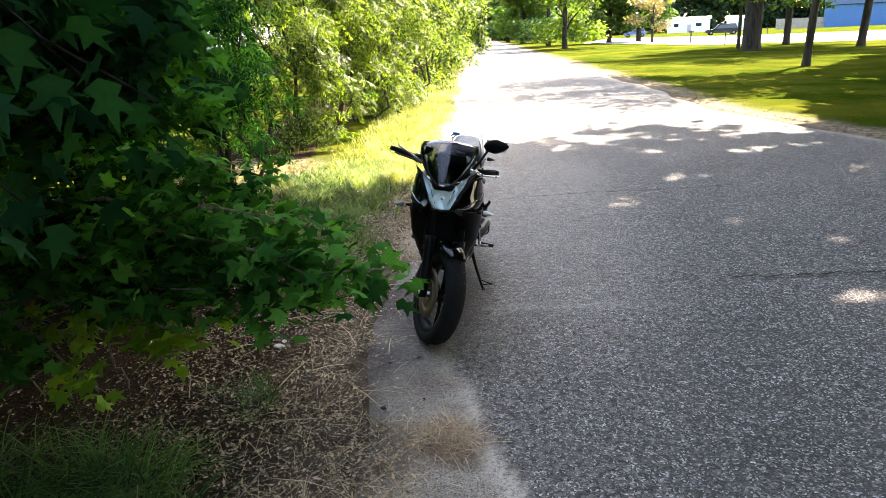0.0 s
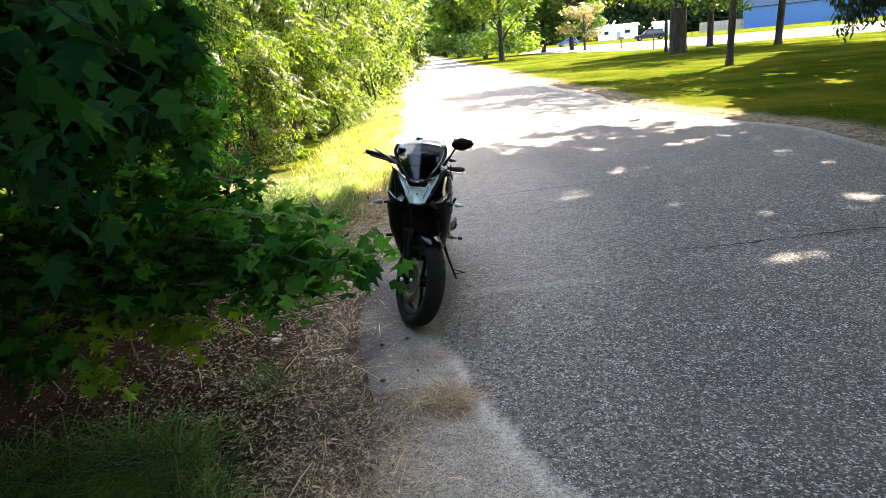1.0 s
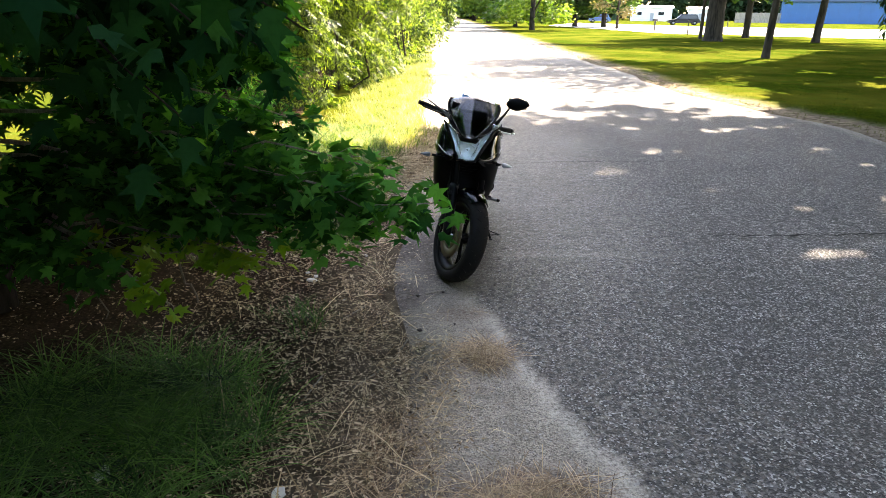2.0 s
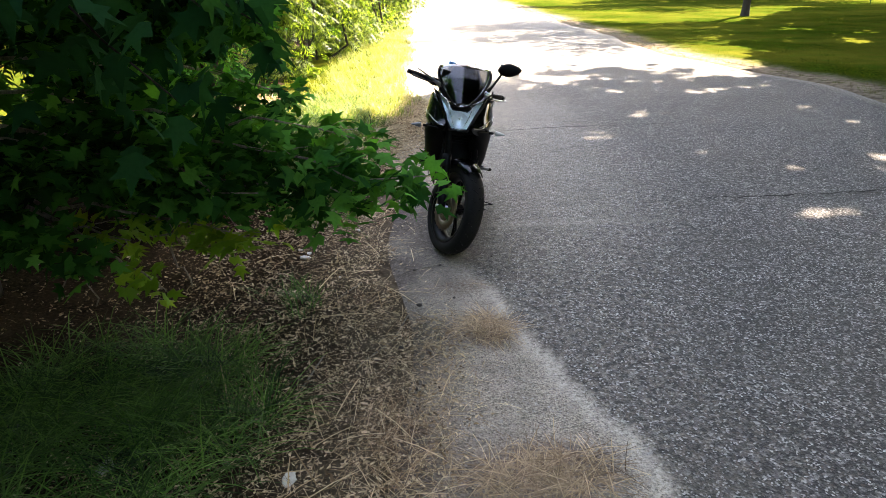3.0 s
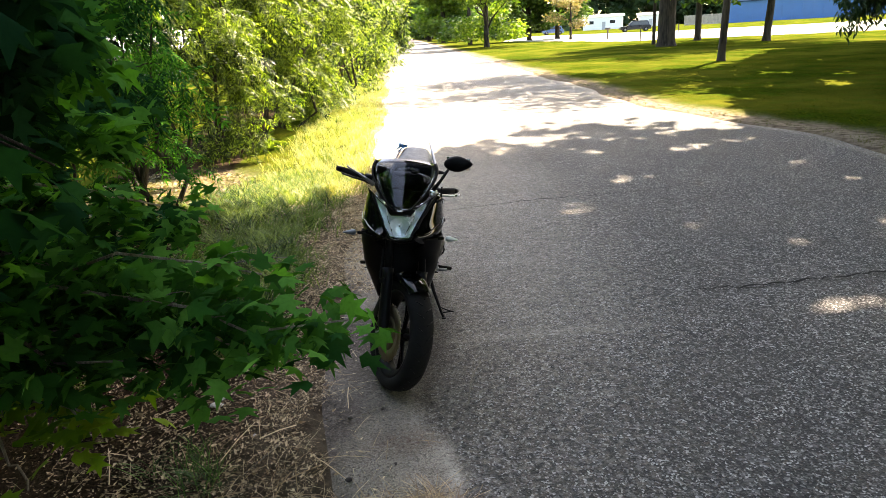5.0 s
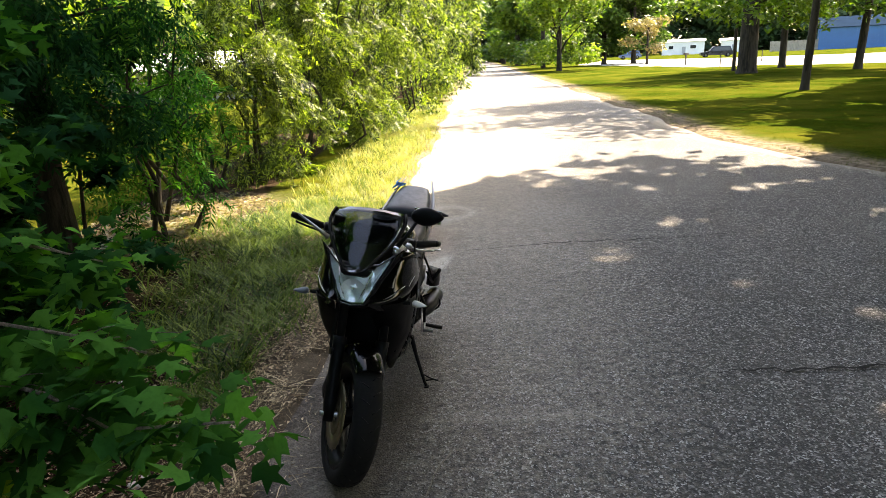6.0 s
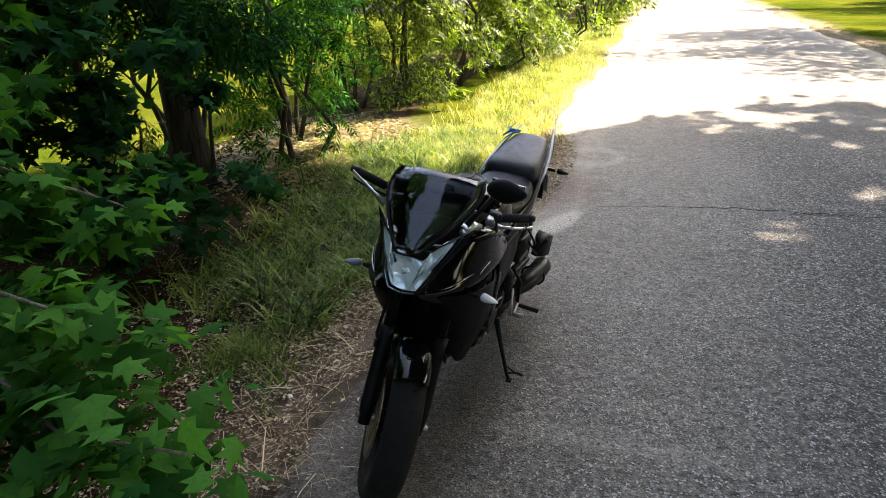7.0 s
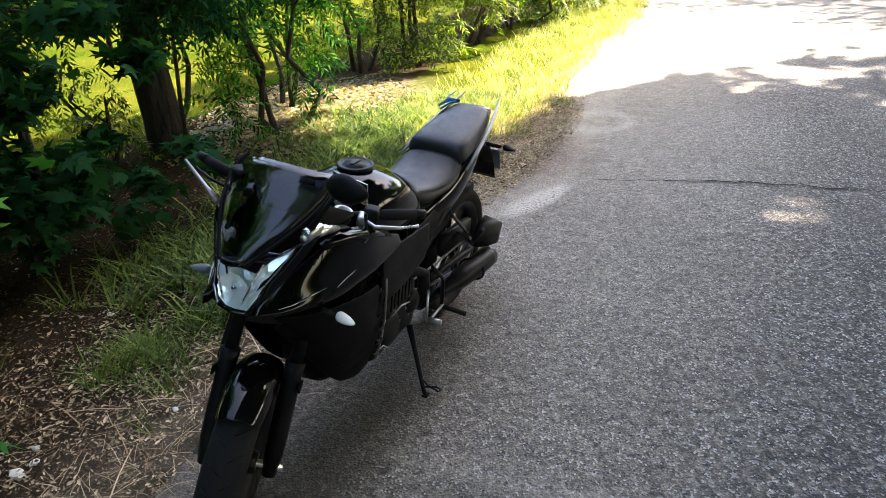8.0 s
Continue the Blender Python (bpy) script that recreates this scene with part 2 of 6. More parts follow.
# ---- building blocks ----
def quick_mesh(name, verts, faces):
    """A mesh from arrays: verts (n, 3) and faces (m, k), all with k corners."""
    verts, faces = np.asarray(verts, np.float32), np.asarray(faces, np.int32)
    me = bpy.data.meshes.new(name)
    me.vertices.add(len(verts))
    me.vertices.foreach_set("co", verts.ravel())
    me.loops.add(faces.size)
    me.loops.foreach_set("vertex_index", faces.ravel())
    me.polygons.add(len(faces))
    me.polygons.foreach_set("loop_start", np.arange(0, faces.size, faces.shape[1], dtype=np.int32))
    me.update(calc_edges=True)
    return me


def put(name, me, material, parent=None, label="", smooth=False):
    me.materials.append(material)
    if smooth:
        me.polygons.foreach_set("use_smooth", [True] * len(me.polygons))
    ob = new(name, me)
    ob.parent = parent
    return tagged(ob, label)


def part(name, bm, material, parent=None, label="", smooth=True, soft=0):
    """Links a bmesh as one mesh object under a thing or a part."""
    bmesh.ops.recalc_face_normals(bm, faces=bm.faces)
    me = bpy.data.meshes.new(name)
    bm.to_mesh(me)
    bm.free()
    ob = put(name, me, material, parent, label, smooth)
    if soft:
        m = ob.modifiers.new("soft", "SUBSURF")
        m.levels = m.render_levels = soft
    return ob


def thing(name, m=None, **tags):
    ob = new(name)
    ob.empty_display_size = 0.1
    if m is not None:
        ob.matrix_world = m
    return tagged(ob, **tags)


def loft(rings, caps=True, closed=True):
    """A bmesh skin over rings of equally many points."""
    bm = bmesh.new()
    rows = [[bm.verts.new(p) for p in ring] for ring in rings]
    k = len(rows[0])
    for a, b in zip(rows, rows[1:]):
        for i in range(k if closed else k - 1):
            j = (i + 1) % k
            bm.faces.new((a[i], a[j], b[j], b[i]))
    if caps and closed:
        bm.faces.new(rows[0][::-1])
        bm.faces.new(rows[-1])
    return bm


def tube(points, radii, sides=8, flat=1.0):
    """A tapered tube along points; flat squeezes it in its second direction."""
    points = [Vector([float(c) for c in p]) for p in points]
    if isinstance(radii, (int, float)):
        radii = [radii] * len(points)
    radii = [float(q) for q in radii]
    rings, side = [], None
    for i, p in enumerate(points):
        way = (points[min(i + 1, len(points) - 1)] - points[max(i - 1, 0)]).normalized()
        if side is None:
            side = way.orthogonal().normalized()
        side = (side - way * side.dot(way)).normalized()
        up = way.cross(side)
        rings.append([p + radii[i] * (math.cos(a) * side + flat * math.sin(a) * up) for a in (2 * math.pi * s / sides for s in range(sides))])
    return loft(rings)


def lathe(profile, sides=40, axis="Y", centre=(0, 0, 0), closed=True):
    """Turns a profile of (radius, along) round an axis."""
    bm, c = bmesh.new(), Vector(centre)
    rows = []
    for s in range(sides):
        a = 2 * math.pi * s / sides
        u, v = math.cos(a), math.sin(a)
        rows.append([bm.verts.new(c + Vector({"Y": (r * u, h, r * v), "X": (h, r * u, r * v), "Z": (r * u, r * v, h)}[axis])) for r, h in profile])
    k = len(profile)
    for s in range(sides):
        a, b = rows[s], rows[(s + 1) % sides]
        for i in range(k if closed else k - 1):
            bm.faces.new((a[i], a[(i + 1) % k], b[(i + 1) % k], b[i]))
    return bm


def block(size, m=None, bevel=0.0, steps=2):
    """A bevelled box."""
    bm = bmesh.new()
    bmesh.ops.create_cube(bm, size=1, matrix=(m or Matrix()) @ Matrix.Diagonal((*size, 1)))
    if bevel:
        bmesh.ops.bevel(bm, geom=bm.edges[:], offset=bevel, segments=steps, affect="EDGES", profile=0.6)
    return bm


def merged(*bms):
    out = bmesh.new()
    for bm in bms:
        me = bpy.data.meshes.new("piece")
        bm.to_mesh(me)
        out.from_mesh(me)
        bm.free()
        bpy.data.meshes.remove(me)
    return out


def unit(v):
    return v / np.maximum(np.linalg.norm(v, axis=-1, keepdims=True), 1e-9)


def strewn(template, faces, at, along, up, size):
    """Arrays of many small pieces: the template's x runs along, its z up."""
    along = unit(along)
    side = unit(np.cross(up, along))
    up = np.cross(along, side)
    t = np.asarray(template, float)[None] * np.asarray(size, float).reshape(len(at), -1, 1)
    v = at[:, None] + t[..., :1] * along[:, None] + t[..., 1:2] * side[:, None] + t[..., 2:] * up[:, None]
    f = np.asarray(faces)[None] + (np.arange(len(at)) * len(template))[:, None, None]
    return v.reshape(-1, 3), f.reshape(-1, len(faces[0]))


def star_leaf():
    """A five-lobed leaf, one unit long, its lobes drooping a little."""
    rim = [(-0.06, 0.0)]
    for k, (ang, r) in enumerate(((-112, 0.42), (-85, 0.22), (-58, 0.58), (-27, 0.30), (0, 0.72), (27, 0.30), (58, 0.58), (85, 0.22), (112, 0.42))):
        rim.append((0.28 + r * math.cos(radians(ang)), r * math.sin(radians(ang))))
    pts = [(0.28, 0.0, 0.03)] + [(x, y, -0.16 * (x - 0.28) ** 2 - 0.22 * y * y) for x, y in rim]
    k = len(rim)
    return pts, [(0, 1 + i, 1 + (i + 1) % k) for i in range(k)]


NARROW_LEAF = ([(0, 0, 0), (0.35, 0.13, 0.05), (0.38, 0, 0), (0.35, -0.13, 0.05), (1, 0, -0.12)], [(0, 2, 1), (0, 3, 2), (2, 4, 1), (3, 4, 2)])
BROAD_LEAF = ([(0, 0, 0), (0.3, 0.3, 0.06), (0.4, 0, 0), (0.3, -0.3, 0.06), (0.75, 0.2, 0.0), (0.75, -0.2, 0.0), (1, 0, -0.12)],
              [(0, 2, 1), (0, 3, 2), (2, 4, 1), (3, 5, 2), (2, 6, 4), (5, 6, 2)])
BLADE = ([(0, 0.018, 0), (0, -0.018, 0), (0.38, 0.016, 0.03), (0.38, -0.016, 0.03), (0.72, 0.010, -0.04), (0.72, -0.010, -0.04), (0.98, 0.0, -0.2)],
         [(0, 1, 2), (1, 3, 2), (2, 3, 4), (3, 5, 4), (4, 5, 6)])


def pinnate_leaf(pairs=5):
    """A compound leaf, one unit long: leaflets in pairs along a drooping stalk and one at its tip."""
    pts, faces = [], []
    for i in range(2 * pairs + 1):
        u, side = (0.22 + 0.66 * (i // 2) / (pairs - 1), 1 - 2 * (i % 2)) if i < 2 * pairs else (0.88, 0)
        root = Vector((u, 0, -0.22 * u * u))
        way = Vector((0.62, 0.78 * side, -0.30)).normalized() if side else Vector((0.92, 0, -0.4))
        across = Vector((-way.y, way.x, 0.0)) if side else Vector((0, 1, 0))
        length = 0.30 - 0.05 * abs(u - 0.6)
        k = len(pts)
        pts += [tuple(root), tuple(root + way * length * 0.42 + across * 0.042), tuple(root + way * length + Vector((0, 0, -0.03))), tuple(root + way * length * 0.42 - across * 0.042)]
        faces.append((k, k + 3, k + 2, k + 1))
    k = len(pts)
    pts += [(0, 0.006, 0), (0, -0.006, 0), (0.88, -0.003, -0.17), (0.88, 0.003, -0.17)]
    faces.append((k, k + 1, k + 2, k + 3))
    return pts, faces


PINNATE = pinnate_leaf()
KITE = ([(0, 0, 0), (0.45, 0.31, 0.05), (1, 0, -0.1), (0.45, -0.31, 0.05)], [(0, 3, 2, 1)])
CURLED = ([(0, 0, 0.05), (0.3, 0.16, 0.22), (0.35, 0.02, 0), (0.3, -0.2, 0.1), (0.75, 0.1, 0.12), (0.72, -0.13, 0.24), (1, 0.05, 0.3)],
          [(0, 2, 1), (0, 3, 2), (2, 4, 1), (3, 5, 2), (2, 6, 4), (5, 6, 2)])
NEEDLE = ([(0, 0.006, 0), (0, -0.006, 0), (0.5, 0.006, 0.05), (0.5, -0.006, 0.05), (1, 0.004, 0), (1, -0.004, 0)], [(0, 1, 2), (1, 3, 2), (2, 3, 4), (3, 5, 4)])


# ---- ground and road ----
def road_left(y):
    return -0.62 + 0.055 * np.maximum(y, 0) ** 1.0 + 0.07 * np.sin(y * 0.9) + 0.05 * np.sin(y * 2.7 + 1)


def road_right(y):
    y = np.asarray(y, float)
    return 5.1 + 0.06 * y + 0.9 * np.exp(-((y - 8.5) / 3.0) ** 2) + 0.12 * np.sin(y * 0.7) + 0.06 * np.sin(y * 2.1)


def sand_edge(y):
    """Where the drifted sand on the road's left margin ends."""
    return np.interp(y, [0.0, 1.5, 1.85, 2.25, 2.5, 3.1, 3.7, 4.5, 6.2, 6.8, 7.6, 8.8, 12, 30], [0.55, 0.47, 0.42, 0.26, 0.23, 0.10, 0.02, 0.0, 0.08, 0.42, 0.5, 0.55, 0.6, 1.9]) + 0.03 * np.sin(y * 9) + 0.015 * np.sin(y * 23)


def ease(a, b, x):
    t = np.clip((x - a) / (b - a), 0, 1)
    return t * t * (3 - 2 * t)


def rough_noise(x, y, f):
    return 0.5 * np.sin(x * f * 1.3 + 1.7 * np.sin(y * f * 0.7)) + 0.5 * np.sin(y * f * 1.1 + 1.3 * np.sin(x * f * 0.9 + 2))


def ground_z(x, y):
    inside = np.minimum(x - road_left(y), road_right(y) - x)
    bank = 0.012 + 0.018 * rough_noise(x, y, 5) * ease(0, 0.5, -inside) + 0.03 * rough_noise(x, y, 0.8) * ease(0.2, 2, -inside)
    return np.where(inside > 0.12, -0.05, bank - 0.062 * ease(-0.06, 0.12, inside))


def axis(*runs):
    return np.unique(np.round(np.concatenate([np.arange(a, b, s) for a, b, s in runs]), 4))


def sheet(name, xs, ys, height, masks, material):
    X, Y = np.meshgrid(xs, ys)
    Z = height(X, Y)
    nx = len(xs)
    idx = np.arange(X.size).reshape(X.shape)
    f = np.stack([idx[:-1, :-1], idx[:-1, 1:], idx[1:, 1:], idx[1:, :-1]], -1).reshape(-1, 4)
    me = quick_mesh(name, np.stack([X, Y, Z], -1).reshape(-1, 3), f)
    for key, mask in masks.items():
        a = me.attributes.new(key, "FLOAT", "POINT")
        a.data.foreach_set("value", mask(X, Y).ravel().astype(np.float32))
    return put(name, me, material, smooth=True)


def bare_patch(x, y):
    return np.exp(-((((x + 2.45) / 0.75) ** 2 + ((y - 9.1) / 1.3) ** 2) ** 1.5))


def turf_mask(x, y):
    left = ease(-0.2, 0.5, (y - 4.6) * 0.4 - np.abs(x + 0.95 - 0.03 * (y - 6)) + 0.35) * ease(-2.5, -2.0, x - 0.035 * (y - 8)) * (1 - ease(-0.25, 0.0, x - road_left(y)))
    left = left * (0.35 + 0.65 * ease(6.5, 8.5, y))
    lawn = ease(-3.5, -4.1, x) * ease(3.0, 5.0, y)
    right = ease(0.15, 0.9, x - road_right(y))
    clump = 0.15 * np.exp(-(((x + 1.35) / 0.45) ** 2 + ((y - 2.3) / 0.5) ** 2))
    return np.clip(left + lawn + right + clump, 0, 1) * (1 - bare_patch(x, y))


def sand_mask(x, y):
    margin = np.exp(-((x - road_right(y) - 0.25) / 0.42) ** 2) + 0.9 * np.exp(-((x - road_left(y) + 0.1) / 0.3) ** 2) * (0.45 + 0.55 * ease(5, 8, y))
    bare = bare_patch(x, y)
    return np.clip(margin + bare, 0, 1)


ground = sheet("ground", axis((-2000, -400, 400), (-400, -60, 40), (-60, -12, 4), (-12, -4, 0.5), (-4, 1.2, 0.07), (1.2, 5, 0.5), (5, 8, 0.12), (8, 20, 0.6), (20, 80, 5), (80, 400, 40), (400, 2001, 400)),
               axis((-2000, -400, 400), (-400, -40, 60), (-40, -4, 4), (-4, 12, 0.1), (12, 30, 0.25), (30, 80, 2), (80, 400, 20), (400, 2001, 400)),
               ground_z, {"turf": turf_mask, "sand": sand_mask}, M_GROUND)
tagged(ground, "brown leaf-littered soil verge and mown sunlit lawn", "ground", kind="structure")


def road_sheet():
    ys = axis((-30, -2, 1), (-2, 12, 0.06), (12, 40, 0.25), (40, 420, 5))
    us = np.concatenate([np.linspace(0, 0.3, 40), np.linspace(0.32, 0.9, 14), np.linspace(0.91, 1, 12)])
    U, Y = np.meshgrid(us, ys)
    left, right = road_left(Y), road_right(Y)
    X = left + (right - left) * U
    Z = 0.0 + 0.004 * rough_noise(X, Y, 1.1) - 0.02 * ease(0.02, 0, U) - 0.03 * ease(0.99, 1.0, U)
    idx = np.arange(X.size).reshape(X.shape)
    f = np.stack([idx[:-1, :-1], idx[:-1, 1:], idx[1:, 1:], idx[1:, :-1]], -1).reshape(-1, 4)
    me = quick_mesh("road", np.stack([X, Y, Z], -1).reshape(-1, 3), f)
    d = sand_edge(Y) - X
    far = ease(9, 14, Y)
    # Sand margin, plus paling that imitates brighter light left and mid-road.
    sand_and_light = ease(-0.04, 0.05, d) * (0.52 + 0.48 * far) + 0.38 * ease(2.7, 0.2, X) + 0.2 * ease(3.0, 8.0, Y) * ease(4.8, 2.0, X) + 0.2 * np.exp(-((X - 1.2) / 1.2) ** 2) * ease(2.5, 4.5, Y) + 0.3 * far + 0.5 * ease(0.5, 0.1, right - X)
    rim = np.exp(-((d - 0.035) / 0.035) ** 2) * ease(3.5, 2.6, Y) * ease(0.4, 1.6, Y) + 1.9 * np.exp(-(((X - 0.31 - 0.4 * (Y - 6.6)) / 0.10) ** 2 + ((Y - 6.62) / 0.3) ** 2) ** 2)
    rim = rim + 0.3 * np.exp(-((Y - 4.05 - 0.03 * np.sin(3.1 * X)) / 0.04) ** 2) * ease(0.15, 0.3, X) * ease(1.9, 1.0, X)
    ring = np.sqrt(((X - 0.5) / 0.26) ** 2 + ((Y - 8.7) / 0.34) ** 2)
    rim = rim + 0.5 * np.exp(-((ring - 1) / 0.25) ** 2)
    straw = np.zeros_like(X)
    for cx, cy, rx, ry, k in ((0.03, 2.58, 0.16, 0.17, 1.0), (0.04, 1.55, 0.3, 0.17, 1.0), (-0.05, 3.12, 0.17, 0.1, 0.8), (0.35, 7.6, 0.3, 0.5, 0.5), (-0.45, 1.6, 0.2, 0.5, 0.7), (0.1, 7.6, 0.3, 0.75, 0.8), (-0.1, 8.8, 0.35, 0.6, 0.8)):
        straw += k * np.exp(-(((X - cx) / rx) ** 2 + ((Y - cy) / ry) ** 2) ** 2)
    # Dirt with the motorcycle's shadow mixed in, plus soil on the left edge.
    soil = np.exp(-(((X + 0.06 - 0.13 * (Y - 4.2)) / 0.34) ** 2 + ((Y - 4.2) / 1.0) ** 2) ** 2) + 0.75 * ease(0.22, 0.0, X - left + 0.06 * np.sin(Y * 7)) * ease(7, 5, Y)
    for key, mask in (("sand", sand_and_light), ("rim", rim), ("straw", straw), ("soil", soil)):
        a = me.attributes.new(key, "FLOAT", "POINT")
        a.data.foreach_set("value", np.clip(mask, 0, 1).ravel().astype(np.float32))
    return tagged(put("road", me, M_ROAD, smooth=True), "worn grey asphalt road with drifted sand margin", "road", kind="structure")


road = road_sheet()


# ---- motorcycle: x forward, y to its left, z up, from the front wheel's foot ----
LEAN_BIKE, STEER = 7.5, 27.0
bike_heading = math.atan2(-1.0, -0.134)
bike = thing("motorcycle", Matrix.Translation((-0.085, 3.72, 0.0)) @ Matrix.Rotation(bike_heading, 4, "Z") @ Matrix.Rotation(radians(-LEAN_BIKE), 4, "X"),
             label="black full-fairing sport motorcycle leaning on its side stand", category="motorcycle")
RAKE = Vector((-0.438, 0, 0.899))
TURN_FRONT = Matrix.Translation((0.093, 0, 0)) @ Matrix.Rotation(radians(STEER), 4, RAKE) @ Matrix.Translation((-0.093, 0, 0))


TRAIL = Vector((0.06, 0.018, 0.0))


def steered(bm):
    """Turned with the bars; what sits low on the fork also stands forward with the wheel."""
    bm.transform(TURN_FRONT)
    for v in bm.verts:
        v.co += TRAIL * min(max((0.98 - v.co.z) / 0.35, 0.0), 1.0)
    return bm


def half_part(name, maker, material, label="", soft=0, thick=0.0):
    """A part on each side of the bike, from a maker that takes the side (+1 left, -1 right)."""
    made = []
    for side in (1, -1):
        ob = part(name, maker(side), material, bike, label, soft=0)
        if thick:
            m = ob.modifiers.new("thickness", "SOLIDIFY")
            m.thickness, m.offset = thick, -1.0
        if soft:
            m = ob.modifiers.new("soft", "SUBSURF")
            m.levels = m.render_levels = soft
        made.append(ob)
    return made


def wheel(name, x, z, radius, width, m, spokes, disc_r):
    hub = Vector((x, 0, z))
    rim_r = radius - 0.075
    rim = lathe([(rim_r + 0.012, -width * 0.42), (rim_r + 0.012, -width * 0.34), (rim_r - 0.016, -width * 0.2), (rim_r - 0.022, 0), (rim_r - 0.016, width * 0.2),
                 (rim_r + 0.012, width * 0.34), (rim_r + 0.012, width * 0.42), (rim_r - 0.008, width * 0.4), (rim_r - 0.034, width * 0.16), (rim_r - 0.034, -width * 0.16), (rim_r - 0.008, -width * 0.4)], 48, centre=hub)
    rim.transform(m)
    rim_ob = part(name, rim, M_BLACK_METAL, bike, "black alloy rim")
    w = width / 2
    prof = [(rim_r, -w * 0.72), (rim_r + 0.02, -w * 0.98), (radius - 0.03, -w), (radius - 0.012, -w * 0.82), (radius - 0.003, -w * 0.45), (radius, 0), (radius - 0.003, w * 0.45), (radius - 0.012, w * 0.82),
            (radius - 0.03, w), (rim_r + 0.02, w * 0.98), (rim_r, w * 0.72)]
    tyre = lathe(prof, 64, centre=hub)
    tyre.transform(m)
    part("tyre", tyre, M_RUBBER, rim_ob, "worn black rubber tyre, dusty tread")
    grooves = bmesh.new()
    for k in range(26):
        for side in (1, -1):
            a = 2 * math.pi * (k + 0.5 * (side > 0)) / 26
            pts = []
            for i in range(4):
                u = i / 3
                r = radius - 0.0005 - 0.011 * u ** 2.2
                b = a + 0.10 * u
                pts.append(hub + Vector((r * math.cos(b), side * w * (0.12 + 0.62 * u), r * math.sin(b))))
            g = tube(pts, 0.0022, 4)
            me = bpy.data.meshes.new("piece")
            g.to_mesh(me)
            g.free()
            grooves.from_mesh(me)
            bpy.data.meshes.remove(me)
    grooves.transform(m)
    tagged(part("tread_groove", grooves, M_PLASTIC, rim_ob), kind="stuff")
    hub_bm = lathe([(0.012, -0.055), (0.034, -0.055), (0.04, -0.03), (0.032, 0), (0.04, 0.03), (0.034, 0.055), (0.012, 0.055)], 24, centre=hub)
    hub_bm.transform(m)
    part("hub", hub_bm, M_BLACK_METAL, rim_ob)
    for k in range(spokes):
        for off in (-0.14, 0.14):
            a = 2 * math.pi * k / spokes + 0.3
            p0 = hub + Vector((0.03 * math.cos(a), 0.014, 0.03 * math.sin(a)))
            p1 = hub + Vector((0.11 * math.cos(a + off * 0.6), 0.008, 0.11 * math.sin(a + off * 0.6)))
            p2 = hub + Vector(((rim_r - 0.03) * math.cos(a + off), 0.0, (rim_r - 0.03) * math.sin(a + off)))
            s = tube([p0, p1, p2], [0.013, 0.009, 0.011], 6, 0.8)
            s.transform(m)
            part("spoke", s, M_BLACK_METAL, rim_ob)
    dsc = lathe([(disc_r * 0.6, -0.062), (disc_r, -0.062), (disc_r, -0.067), (disc_r * 0.6, -0.067)], 40, centre=hub)
    for k in range(20):
        a = 2 * math.pi * k / 20
        bmesh.ops.create_cube(dsc, size=0.012, matrix=Matrix.Translation(hub + Vector((disc_r * math.cos(a), -0.0645, disc_r * math.sin(a)))) @ Matrix.Diagonal((1, 0.35, 1, 1)))
    carrier = lathe([(0.03, -0.06), (disc_r * 0.64, -0.061), (disc_r * 0.64, -0.066), (0.03, -0.066)], 10, centre=hub)
    both = merged(dsc, carrier)
    both.transform(m)
    part("brake_disc", both, M_BRONZE, rim_ob, "dull bronze-tinted petal brake disc")
    return rim_ob


wheel("front_wheel", 0.0, 0.293, 0.293, 0.118, Matrix.Translation(TRAIL) @ TURN_FRONT, 5, 0.145)
wheel("rear_wheel", -1.46, 0.312, 0.312, 0.142, Matrix(), 5, 0.11)

# fork, fender and calliper, turned with the bars
for side in (1, -1):
    foot, top = Vector((0.0, side * 0.098, 0.293)), Vector((-0.305, side * 0.098, 0.92))
    way = (top - foot).normalized()
    part("fork_slider", steered(tube([foot - way * 0.03, foot + way * 0.05, foot + way * 0.30, foot + way * 0.335], [0.022, 0.03, 0.028, 0.031], 14)), M_BLACK_METAL, bike, "black fork slider")
    part("fork_tube", steered(tube([foot + way * 0.33, top], [0.0205, 0.0205], 14)), M_BLACK_METAL, bike, "dark fork tube")
    part("fork_reflector", steered(block((0.05, 0.008, 0.028), Matrix.Translation(foot + way * 0.27 + Vector((0.01, side * 0.032, 0))) @ Matrix.Rotation(radians(-26), 4, "Y"), 0.003)), M_PLASTIC, bike)
part("front_axle", steered(tube([(0, -0.135, 0.293), (0, 0.135, 0.293)], 0.012, 10)), M_STEEL, bike, "steel axle with nut")
for z, x in ((0.80, -0.255), (0.915, -0.315)):
    part("triple_clamp", steered(block((0.07, 0.27, 0.03), Matrix.Translation((x, 0, z)) @ Matrix.Rotation(radians(-26), 4, "Y"), 0.01)), M_BLACK_METAL, bike)
part("brake_caliper", steered(merged(block((0.075, 0.06, 0.12), Matrix.Translation((-0.115, -0.085, 0.365)) @ Matrix.Rotation(radians(20), 4, "Y"), 0.014),
                                     block((0.03, 0.03, 0.10), Matrix.Translation((-0.075, -0.1, 0.39)), 0.008))), M_BLACK_METAL, bike, "black brake calliper")
part("brake_hose", steered(tube([(-0.12, -0.09, 0.42), (-0.15, -0.13, 0.55), (-0.22, -0.12, 0.72), (-0.33, -0.1, 0.9), (-0.36, -0.16, 1.0)], 0.006, 6)), M_RUBBER, bike)


